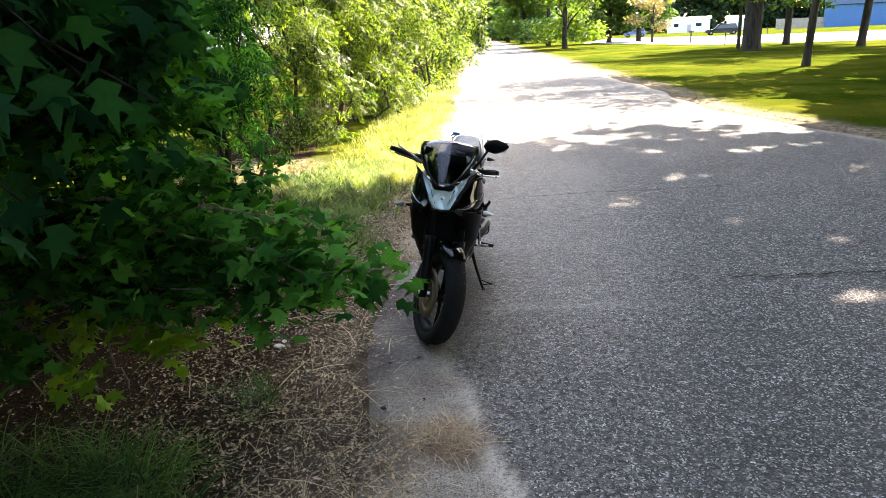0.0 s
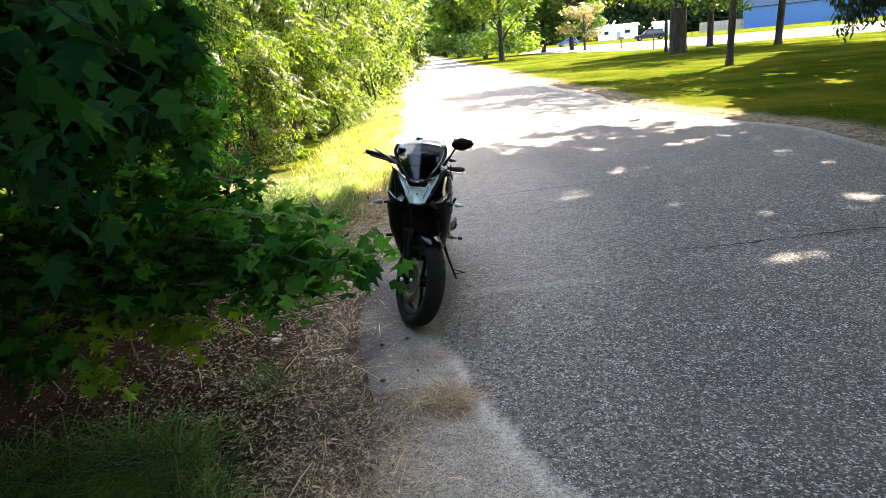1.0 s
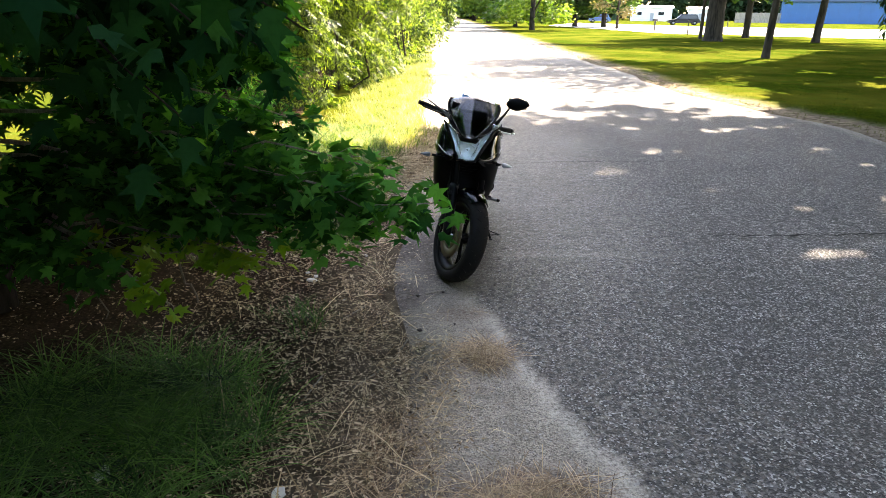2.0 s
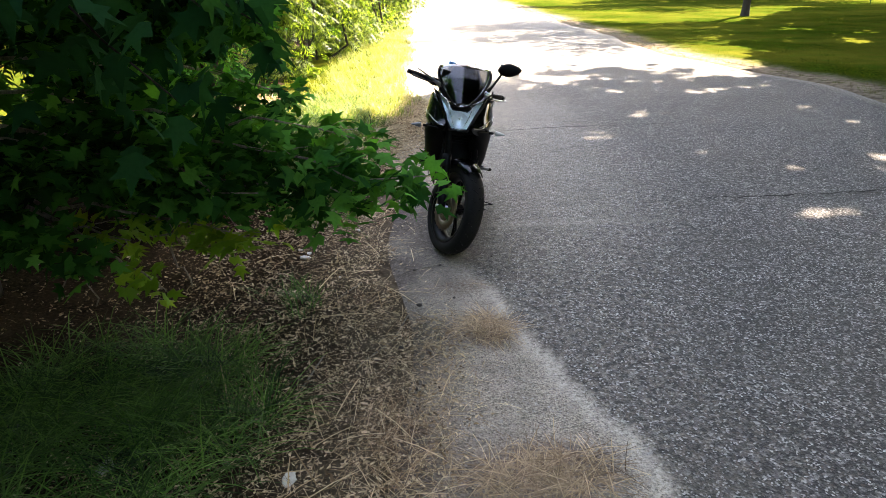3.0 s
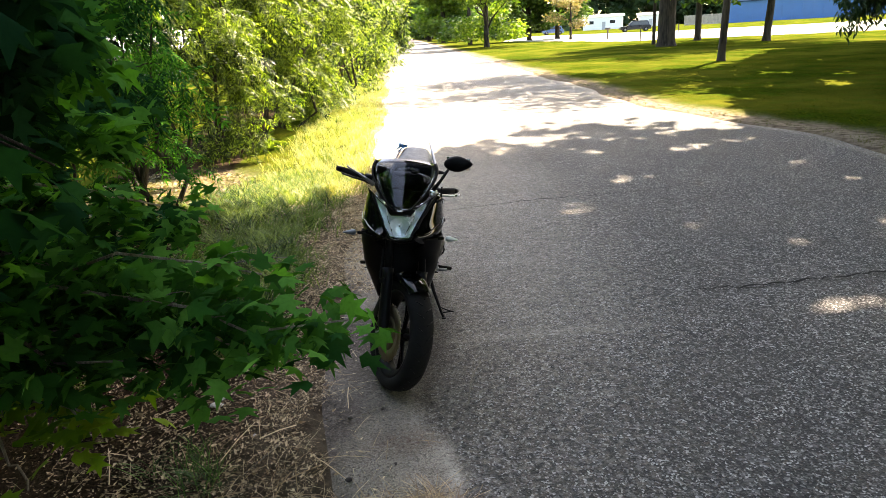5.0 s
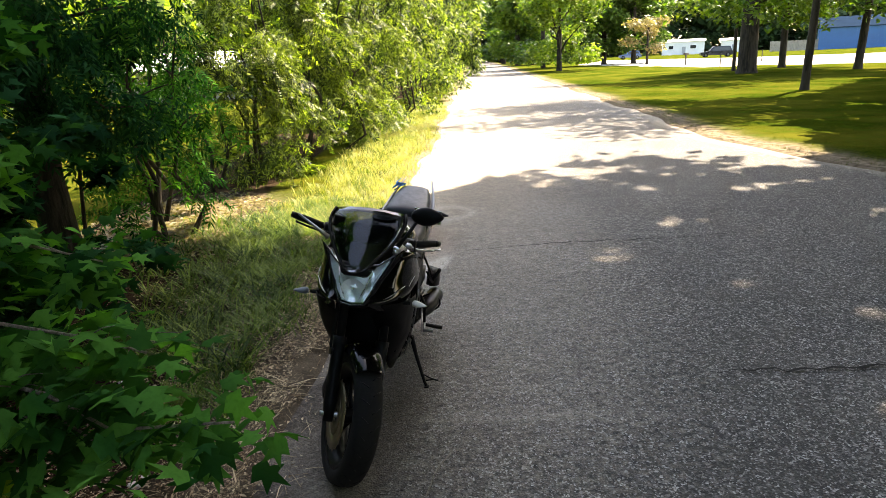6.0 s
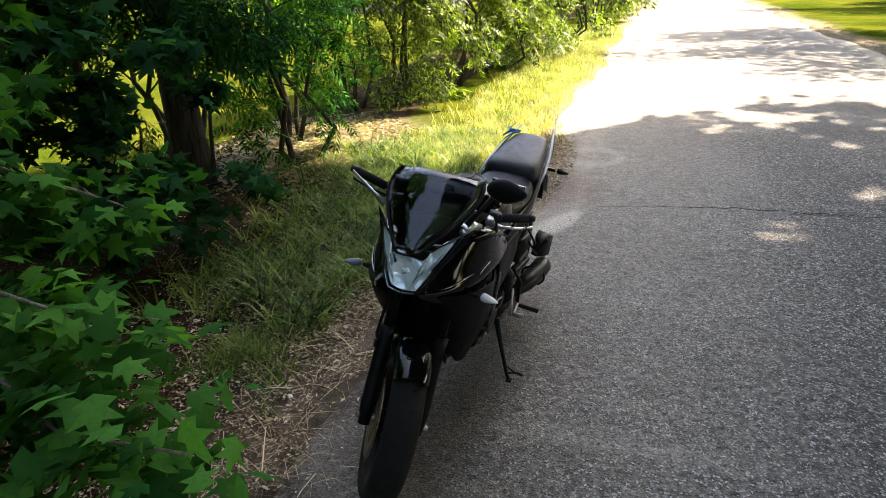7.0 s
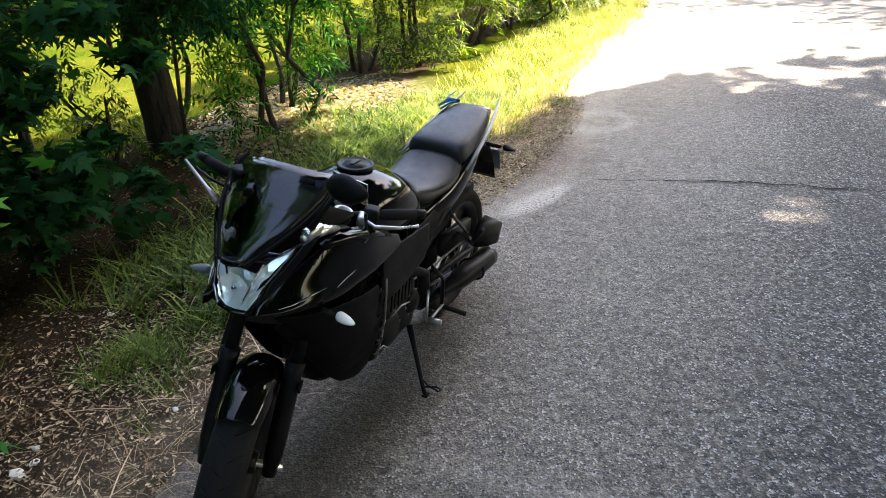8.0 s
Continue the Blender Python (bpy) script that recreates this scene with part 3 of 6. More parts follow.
def fender():
    rings = []
    for k in range(11):
        a = radians(68 + 84 * k / 10)
        r = 0.32 + 0.012 * math.sin(math.pi * k / 10)
        w = 0.062 + 0.012 * math.sin(math.pi * (k / 10) ** 0.8)
        sink = 0.05 + 0.05 * math.sin(math.pi * min(1, k / 9)) ** 1.5
        c, s = math.cos(a), math.sin(a)
        ring = []
        for b in np.linspace(-1, 1, 9):
            u, d = math.sin(b * 1.45), 0.045 * (1 - math.cos(b * 1.45)) + (sink - 0.03) * max(0.0, abs(b) - 0.7)
            ring.append(Vector(((r - d) * c, u * w, 0.293 + (r - d) * s)))
        rings.append(ring)
    return loft(rings, caps=False, closed=False)


front_fender = part("front_fender", steered(fender()), M_PAINT, bike, "glossy black front mudguard", soft=0)
for kind, key in (("SOLIDIFY", "thickness"), ("SUBSURF", "soft")):
    m = front_fender.modifiers.new(key, kind)
    if kind == "SOLIDIFY":
        m.thickness = 0.004
    else:
        m.levels = m.render_levels = 2

# ---- fairing ----
def half_width(x):
    """Half the body's width along its length."""
    return float(np.interp(x, [-0.95, -0.8, -0.6, -0.42, -0.28, -0.18, -0.1, -0.03, 0.02], [0.13, 0.165, 0.215, 0.24, 0.235, 0.215, 0.175, 0.12, 0.09]))


def cowl_point(side, u, v, out=0.0):
    """A point of the nose panel: u from nose to wing, v from its lower to its upper edge."""
    x = 0.015 - 0.66 * u ** 1.15
    low = float(np.interp(u, [0, 0.15, 0.4, 0.7, 1], [0.795, 0.745, 0.715, 0.725, 0.76]))
    high = float(np.interp(u, [0, 0.15, 0.3, 0.45, 0.64, 0.83, 1], [0.815, 0.87, 0.93, 0.955, 0.935, 0.855, 0.80]))
    swell = 1.0 - 0.30 * v ** 2 * float(np.interp(u, [0, 0.3, 1], [0.9, 0.75, 0.35])) - 0.16 * (1 - v) ** 2
    crease = 0.012 * math.exp(-((v - 0.32) / 0.1) ** 2)
    return Vector((x - 0.07 * v * (1 - u), side * (half_width(x) * swell + crease + out), low + (high - low) * v))


def upper_cowl(side):
    """The nose panel beside the headlight, from chin to screen, sweeping back into a wing."""
    rows = (0.0, 0.12, 0.26, 0.32, 0.38, 0.55, 0.78, 0.92, 1.0)
    return loft([[cowl_point(side, k / 12, v) for v in rows] for k in range(13)], caps=False, closed=False)


half_part("upper_fairing", upper_cowl, M_PAINT, "glossy black nose fairing", soft=2, thick=0.006)


def side_panel(side):
    """The lower side fairing, with its forward edge swept back."""
    rings = []
    for k in range(10):
        u = k / 9
        x = -0.05 - 0.47 * u
        high = float(np.interp(u, [0, 0.5, 1], [0.775, 0.745, 0.70]))
        low = float(np.interp(u, [0, 0.2, 0.35, 0.55, 0.8, 1], [0.70, 0.55, 0.43, 0.32, 0.265, 0.27]))
        ring = []
        for v in (0.0, 0.06, 0.3, 0.5, 0.7, 0.93, 1.0):
            z = low + (high - low) * v
            y = (half_width(x) - 0.012) * (1 - 0.45 * (1 - v) ** 1.6)
            y += 0.014 * math.exp(-((v - 0.5) / 0.12) ** 2)
            ring.append(Vector((x - 0.05 * (1 - v) + 0.05 * v * u, side * y, z)))
        rings.append(ring)
    return loft(rings, caps=False, closed=False)


for side in (1, -1):
    # Pale strips draw the bright highlights along the fairing's creases.
    for u0, u1, v0, v1, r in ((0.12, 0.34, 0.42, 0.48, 0.0028), (0.40, 0.52, 0.42, 0.50, 0.0024), (0.60, 0.74, 0.80, 0.97, 0.003)):
        part("crease_line", tube([cowl_point(side, u0 + (u1 - u0) * q, v0 + (v1 - v0) * q, 0.006) for q in np.linspace(0, 1, 5)], [0.001, r, r, r, 0.001], 6, 0.5), M_CLEAR_LAMP, bike, "pale strip drawing a highlight on the scuffed fairing edge")
half_part("side_fairing", side_panel, M_SATIN, "satin black lower side fairing with vents", soft=2, thick=0.006)


def vent_fin(side, k):
    x = -0.50 - 0.012 * k
    z = 0.44 + 0.055 * k
    return tube([(x + 0.06, side * 0.212, z + 0.02), (x, side * 0.205, z), (x - 0.07, side * 0.17, z - 0.012)], [0.004, 0.007, 0.003], 6, 0.5)


for side in (1, -1):
    for k in range(5):
        part("vent_fin", vent_fin(side, k), M_PLASTIC, bike)
    edge = [(-0.53 + 0.025 * u, side * (0.218 - 0.05 * (1 - u) ** 2), 0.33 + 0.37 * u) for u in np.linspace(0, 1, 7)]
    part("fairing_edge", tube(edge, 0.006, 6, 0.6), M_ALLOY, bike, "scuffed grey fairing edge")

belly = []
for k in range(8):
    u = k / 7
    x = -0.30 - 0.55 * u
    w, low = 0.105 + 0.02 * math.sin(math.pi * u), 0.20 + 0.12 * (1 - u) ** 2 + 0.03 * u
    belly.append([(x, w, low + 0.16), (x, w, low + 0.06), (x, w * 0.6, low), (x, 0, low - 0.012), (x, -w * 0.6, low), (x, -w, low + 0.06), (x, -w, low + 0.16), (x, 0, low + 0.17)])
part("belly_pan", loft(belly), M_PLASTIC, bike, "black belly pan", soft=1)
radiator = part("radiator", block((0.03, 0.32, 0.26), Matrix.Translation((-0.36, 0, 0.56)) @ Matrix.Rotation(radians(-18), 4, "Y"), 0.006), M_PLASTIC, bike, "black finned radiator")
tagged(part("fins", merged(*[block((0.036, 0.30, 0.003), Matrix.Translation((-0.36 + 0.004 * k - 0.03, 0, 0.46 + 0.02 * k)) @ Matrix.Rotation(radians(-18), 4, "Y")) for k in range(11)]), M_PLASTIC, radiator), kind="stuff")
part("inner_cowl", loft([[(x, w, z0), (x, w, z1), (x, 0, z1 + 0.02), (x, -w, z1), (x, -w, z0), (x, 0, z0 - 0.03)] for x, w, z0, z1 in ((-0.08, 0.06, 0.775, 0.80), (-0.14, 0.13, 0.745, 0.86), (-0.26, 0.17, 0.74, 0.93), (-0.38, 0.16, 0.76, 0.93))]), M_PLASTIC, bike, "matt black inner cowl")


# headlight: a bowl low in the middle and two wings that sweep up and out
def lamp_outline(scale=1.0, back=0.0):
    pts = []
    right = [(0.0, 0.776), (0.05, 0.784), (0.078, 0.828), (0.09, 0.868), (0.116, 0.910), (0.139, 0.955), (0.143, 0.966), (0.118, 0.950), (0.072, 0.920), (0.0, 0.908)]
    for y, z in right + [(-y, z) for y, z in right[-2:0:-1]]:
        x = -0.016 - 0.55 * max(z - 0.80, 0) - 1.9 * y * y - back
        pts.append(Vector((x, y * scale, 0.87 + (z - 0.87) * scale)))
    return pts


headlight = part("headlight", loft([lamp_outline(1.0, 0.05), lamp_outline(1.04, 0.012), lamp_outline(1.05, 0.0), lamp_outline(1.0, 0.004), lamp_outline(0.98, 0.03)], caps=False), M_PLASTIC, bike, "clear headlight with chrome reflectors", smooth=False)
part("nose_panel", loft([lamp_outline(1.02, 0.03), lamp_outline(1.05, 0.006), lamp_outline(1.12, 0.01), lamp_outline(1.3, 0.05)], caps=False), M_PAINT, bike, "glossy black nose round the headlight")
lens = part("lens", loft([lamp_outline(1.0, 0.008), lamp_outline(0.97, -0.004)]), M_LENS, headlight, "clear polycarbonate lens", smooth=False)
lens.visible_shadow = False
facets = loft([lamp_outline(k, 0.014 + 0.012 * (1 - k) + 0.006 * (i % 2)) for i, k in enumerate((0.99, 0.86, 0.73, 0.6, 0.47, 0.34, 0.22, 0.1))])
jitter = random.Random(5)
for v in facets.verts:
    v.co += Vector((jitter.uniform(-0.012, 0.004), jitter.uniform(-0.005, 0.005), jitter.uniform(-0.005, 0.005)))
bmesh.ops.triangulate(facets, faces=facets.faces[:])
part("reflector_back", facets, M_CHROME, headlight, "silver faceted reflector housing", smooth=False)


def bowl(cx, cy, cz, r, tilt_y, tilt_z, depth):
    b = bmesh.new()
    rows = []
    for i in range(6):
        rr = r * (1 - i / 6)
        dd = -depth * (1 - (rr / r) ** 2)
        rows.append([b.verts.new((dd, rr * math.cos(2 * math.pi * s / 10) * 1.12, rr * math.sin(2 * math.pi * s / 10))) for s in range(10)])
    for p, q in zip(rows, rows[1:]):
        for s in range(10):
            b.faces.new((p[s], p[(s + 1) % 10], q[(s + 1) % 10], q[s]))
    b.faces.new(rows[-1])
    b.transform(Matrix.Translation((cx, cy, cz)) @ Matrix.Rotation(tilt_z, 4, "Z") @ Matrix.Rotation(tilt_y, 4, "Y"))
    return b


part("reflector", bowl(-0.034, 0, 0.838, 0.05, radians(-18), 0, 0.014), M_CHROME, headlight, "faceted chrome main reflector", smooth=False)
part("bulb", tube([(-0.058, 0, 0.842), (-0.034, 0, 0.846)], [0.008, 0.005], 8), M_STEEL, headlight)
for side in (1, -1):
    part("divider", tube([(-0.026, side * 0.03, 0.80), (-0.043, side * 0.06, 0.87), (-0.083, side * 0.075, 0.92)], 0.003, 5), M_STEEL, headlight)


# windscreen, bulging, with a black lower rim
def screen_ring(u, out=0.0):
    x, z = -0.02 - 0.235 * u, 0.925 + 0.255 * u - 0.03 * u * u
    w = 0.045 + 0.128 * math.sin(min(1.0, u * 1.15) * math.pi / 2) - 0.012 * max(0, u - 0.85) / 0.15
    pts = []
    for k in range(11):
        a = -1 + 2 * k / 10
        pts.append(Vector((x - 0.065 * abs(a) ** 2.2 * (0.35 + 0.65 * u) + out * 0.5, a * w, z - 0.03 * a * a * u + out)))
    return pts


screen = part("windscreen", loft([screen_ring(u) for u in np.linspace(0, 1, 12)], caps=False, closed=False), M_SCREEN, bike, "dark smoked bubble windscreen")
m = screen.modifiers.new("thickness", "SOLIDIFY")
m.thickness = 0.003
rim_pts = [screen_ring(u)[0] for u in np.linspace(1, 0, 10)] + [screen_ring(u)[-1] for u in np.linspace(0, 1, 10)]
part("screen_trim", tube(rim_pts, 0.006, 6), M_PLASTIC, bike)
part("instrument_panel", merged(block((0.07, 0.2, 0.10), Matrix.Translation((-0.33, 0, 1.0)) @ Matrix.Rotation(radians(-50), 4, "Y"), 0.02), lathe([(0.0, 0.0), (0.05, 0.0), (0.05, 0.02), (0.0, 0.02)], 24, "Z", (-0.37, -0.02, 1.03), closed=False)), M_PLASTIC, bike, "black instrument cluster behind the screen")
part("screen_brow", loft([[(-0.06 - 0.30 * u, s * (0.06 + 0.125 * u), 0.905 + 0.09 * u) for s in (-1, 1)] + [(-0.08 - 0.32 * u, s * (0.05 + 0.11 * u), 0.885 + 0.075 * u) for s in (1, -1)] for u in np.linspace(0, 1, 5)]), M_PLASTIC, bike)


# mirrors: a head on the left, a bare stalk on the right
def mirror_head(c, turn):
    b = bmesh.new()
    bmesh.ops.create_uvsphere(b, u_segments=20, v_segments=12, radius=1)
    for v in b.verts:
        x, y, z = v.co
        sq = abs(y) ** 2.6
        v.co = Vector((0.03 * x if x > 0 else 0.012 * x, 0.076 * y, 0.042 * z * (1 - 0.35 * max(y, 0)) * (1 - 0.1 * sq)))
    b.transform(Matrix.Translation(c) @ turn)
    return b


mirror_c = Vector((-0.195, 0.275, 1.153))
mirror = part("mirror", mirror_head(mirror_c, Matrix.Rotation(radians(-12), 4, "Z") @ Matrix.Rotation(radians(6), 4, "X")), M_PLASTIC, bike, "black rear-view mirror on a stalk")
part("mirror_glass", block((0.003, 0.125, 0.06), Matrix.Translation(mirror_c + Vector((-0.011, 0, 0))) @ Matrix.Rotation(radians(-12), 4, "Z"), 0.001), M_MIRROR, mirror, "mirror glass")
part("stalk", tube([(-0.19, 0.15, 1.0), (-0.195, 0.185, 1.05), (-0.205, 0.23, 1.125)], [0.015, 0.009, 0.009], 8, 0.7), M_PLASTIC, mirror)
part("mirror_stalk", tube([(-0.165, -0.15, 1.02), (-0.175, -0.20, 1.05), (-0.205, -0.30, 1.10)], [0.016, 0.009, 0.006], 8, 0.7), M_ALLOY, bike, "scuffed mirror stalk without its head")

# bars
for side in (1, -1):
    root, tip = Vector((-0.375, side * 0.115, 0.965)), Vector((-0.478, side * 0.345, 0.98))
    way = (tip - root).normalized()
    bar = part("handlebar", steered(tube([root, tip], 0.011, 10)), M_BLACK_METAL, bike, "black clip-on handlebar")
    part("grip", steered(tube([tip - way * 0.125, tip - way * 0.06, tip - way * 0.005], [0.0165, 0.0175, 0.0165], 12)), M_RUBBER, bar, "black rubber grip")
    part("bar_end", steered(tube([tip - way * 0.004, tip + way * 0.028], [0.016, 0.014], 12)), M_BLACK_METAL, bar)
    part("switch_box", steered(block((0.05, 0.05, 0.05), Matrix.Translation(root + way * 0.095), 0.012)), M_PLASTIC, bar)
    part("clamp", steered(lathe([(0.02, -0.018), (0.03, -0.018), (0.03, 0.018), (0.02, 0.018)], 16, "Z", root)), M_ALLOY, bar, "bright alloy clamp")
    lever = [root + way * 0.08 + Vector((0.035, 0, 0.0)), root + way * 0.12 + Vector((0.07, 0, -0.005)), root + way * 0.2 + Vector((0.075, 0, -0.008)), tip + Vector((0.062, 0, -0.01)), tip + way * 0.012 + Vector((0.062, 0, -0.008))]
    part("lever", steered(tube(lever, [0.008, 0.008, 0.0065, 0.006, 0.008], 8, 0.7)), M_STEEL if side > 0 else M_BLACK_METAL, bar, "polished alloy lever" if side > 0 else "black brake lever")
    part("perch", steered(block((0.05, 0.03, 0.03), Matrix.Translation(root + way * 0.07 + Vector((0.025, 0, 0))), 0.008)), M_ALLOY, bar)
part("fluid_reservoir", steered(lathe([(0, -0.022), (0.024, -0.022), (0.026, 0.02), (0.028, 0.028), (0, 0.028)], 18, "Z", (-0.30, -0.19, 1.045), closed=False)), M_PLASTIC, bike)
part("ignition_switch", steered(lathe([(0, 0), (0.018, 0), (0.02, 0.02), (0, 0.02)], 16, "Z", (-0.345, 0, 0.935), closed=False)), M_BLACK_METAL, bike)


# tank and seat
def body_loft(stations, flat=0.45):
    """Rings of (x, half width, bottom, top) with rounded shoulders."""
    rings = []
    for x, w, z0, z1 in stations:
        h = z1 - z0
        rings.append([(x, w * 0.55, z0), (x, w * 0.96, z0 + h * 0.3), (x, w, z0 + h * 0.55), (x, w * 0.9, z0 + h * 0.85), (x, w * flat, z1), (x, 0, z1 + 0.006),
                      (x, -w * flat, z1), (x, -w * 0.9, z0 + h * 0.85), (x, -w, z0 + h * 0.55), (x, -w * 0.96, z0 + h * 0.3), (x, -w * 0.55, z0)])
    return loft(rings)


tank = part("fuel_tank", body_loft([(-0.43, 0.10, 0.76, 0.92), (-0.48, 0.15, 0.73, 0.975), (-0.60, 0.18, 0.70, 1.005), (-0.72, 0.182, 0.69, 0.995), (-0.84, 0.16, 0.70, 0.93), (-0.95, 0.12, 0.71, 0.85), (-0.99, 0.09, 0.72, 0.81)]), M_PAINT, bike, "glossy black fuel tank", soft=2)
part("fuel_cap", merged(lathe([(0.0, -0.006), (0.062, -0.006), (0.066, 0.003), (0.058, 0.007), (0.052, 0.003), (0.04, 0.003), (0.037, 0.008), (0.0, 0.009)], 32, "Z", (-0.655, 0, 1.006), closed=False),
                        block((0.05, 0.014, 0.006), Matrix.Translation((-0.655, 0, 1.016)), 0.002)), M_BLACK_METAL, tank, "round black fuel filler cap")
part("rider_seat", body_loft([(-0.93, 0.08, 0.73, 0.82), (-0.96, 0.11, 0.72, 0.825), (-1.06, 0.14, 0.72, 0.815), (-1.16, 0.155, 0.725, 0.825), (-1.24, 0.15, 0.74, 0.85), (-1.285, 0.13, 0.76, 0.875)], 0.68), M_SEAT, bike, "dark grey vinyl rider's seat", soft=2)
part("pillion_seat", body_loft([(-1.265, 0.13, 0.80, 0.89), (-1.29, 0.145, 0.80, 0.915), (-1.40, 0.14, 0.82, 0.935), (-1.51, 0.125, 0.85, 0.955), (-1.62, 0.105, 0.885, 0.978), (-1.66, 0.085, 0.90, 0.978)], 0.72), M_SEAT, bike, "dark grey vinyl pillion seat", soft=2)


def tail_panel(side):
    rings = []
    for k in range(9):
        u = k / 8
        x = -0.92 - 0.80 * u
        w = float(np.interp(u, [0, 0.3, 0.6, 1], [0.135, 0.165, 0.145, 0.06]))
        high = float(np.interp(u, [0, 0.35, 0.5, 1], [0.745, 0.80, 0.86, 0.955]))
        low = float(np.interp(u, [0, 0.35, 0.7, 1], [0.62, 0.68, 0.79, 0.91]))
        rings.append([Vector((x, side * w * k2, low + (high - low) * v)) for v, k2 in ((0, 0.86), (0.15, 0.97), (0.5, 1.03), (0.85, 0.98), (1.0, 0.88))])
    return loft(rings, caps=False, closed=False)


half_part("tail_fairing", tail_panel, M_PAINT, "glossy black tail fairing", soft=2, thick=0.008)
for side in (1, -1):
    part("grab_handle", tube([(-1.26, side * 0.158, 0.82), (-1.36, side * 0.156, 0.862), (-1.50, side * 0.14, 0.905), (-1.64, side * 0.115, 0.955), (-1.76, side * 0.09, 1.0)], [0.008, 0.013, 0.014, 0.011, 0.006], 8, 0.6), M_ALLOY, bike, "silver grab handle beside the pillion seat")
part("tail_light", block((0.05, 0.11, 0.045), Matrix.Translation((-1.735, 0, 0.925)), 0.016), M_RED_LENS, bike, "red tail light")
part("rear_fender", loft([[(x, w, z), (x, -w, z), (x - 0.012, -w, z - 0.02), (x - 0.012, w, z - 0.02)] for x, w, z in ((-1.38, 0.09, 0.80), (-1.58, 0.085, 0.83), (-1.70, 0.08, 0.79), (-1.80, 0.075, 0.66), (-1.83, 0.075, 0.58))]), M_PLASTIC, bike, "black rear mudguard")
part("plate_bracket", block((0.006, 0.18, 0.12), Matrix.Translation((-1.85, 0, 0.66)) @ Matrix.Rotation(radians(20), 4, "Y"), 0.002), M_ALLOY, bike, "plain plate on its bracket")
for x, z, y0, y1, shade in ((-0.185, 0.75, 0.19, 0.295, "clear"), (-1.66, 0.80, 0.06, 0.22, "smoked")):
    for side in (1, -1):
        ind = part("turn_signal", tube([(x, side * y0, z), (x, side * (y1 - 0.065), z)], [0.011, 0.008], 8), M_RUBBER, bike, "turn signal on a rubber stalk")
        lamp = bmesh.new()
        bmesh.ops.create_uvsphere(lamp, u_segments=16, v_segments=10, radius=1)
        for v in lamp.verts:
            v.co = Vector((v.co.x * (0.02 if v.co.x > 0 else 0.015), v.co.y * 0.036 * (1 + 0.25 * side * v.co.y), v.co.z * 0.014 * (1 - 0.55 * side * v.co.y)))
        lamp.transform(Matrix.Translation((x, side * (y1 - 0.03), z)) @ Matrix.Rotation(side * radians(-14), 4, "Z"))
        part("indicator_lens", lamp, (M_CLEAR_LAMP if side > 0 else M_SMOKE) if shade == "clear" else M_PLASTIC, ind, "pale clear indicator lens" if shade == "clear" else "dark smoked indicator lens")

# engine, frame and running gear
engine = part("engine", merged(block((0.34, 0.30, 0.24), Matrix.Translation((-0.70, 0, 0.40)), 0.04, 3), block((0.20, 0.24, 0.22), Matrix.Translation((-0.58, 0, 0.56)) @ Matrix.Rotation(radians(20), 4, "Y"), 0.02)), M_BLACK_METAL, bike, "black twin-cylinder engine")
tagged(part("cooling_fins", merged(*[block((0.215, 0.25, 0.006), Matrix.Translation((-0.56 - 0.006 * k, 0, 0.50 + 0.022 * k)) @ Matrix.Rotation(radians(20), 4, "Y"), 0.001) for k in range(7)]), M_BLACK_METAL, engine), kind="stuff")
for side, x, r, w in ((1, -0.62, 0.085, 0.185), (1, -0.83, 0.06, 0.165), (-1, -0.70, 0.11, 0.19)):
    cover = part("engine_cover", lathe([(0, side * w), (r * 0.62, side * w), (r * 0.8, side * (w - 0.012)), (r, side * (w - 0.035)), (r, side * (w - 0.08)), (0, side * (w - 0.08))], 28, centre=(x, 0, 0.40), closed=False), M_BLACK_METAL, bike, "round black engine cover")
    for k in range(6):
        a = k * math.pi / 3
        part("bolt", tube([(x + r * 0.86 * math.cos(a), side * (w - 0.03), 0.40 + r * 0.86 * math.sin(a)), (x + r * 0.86 * math.cos(a), side * (w - 0.012), 0.40 + r * 0.86 * math.sin(a))], 0.006, 6), M_ALLOY, cover)
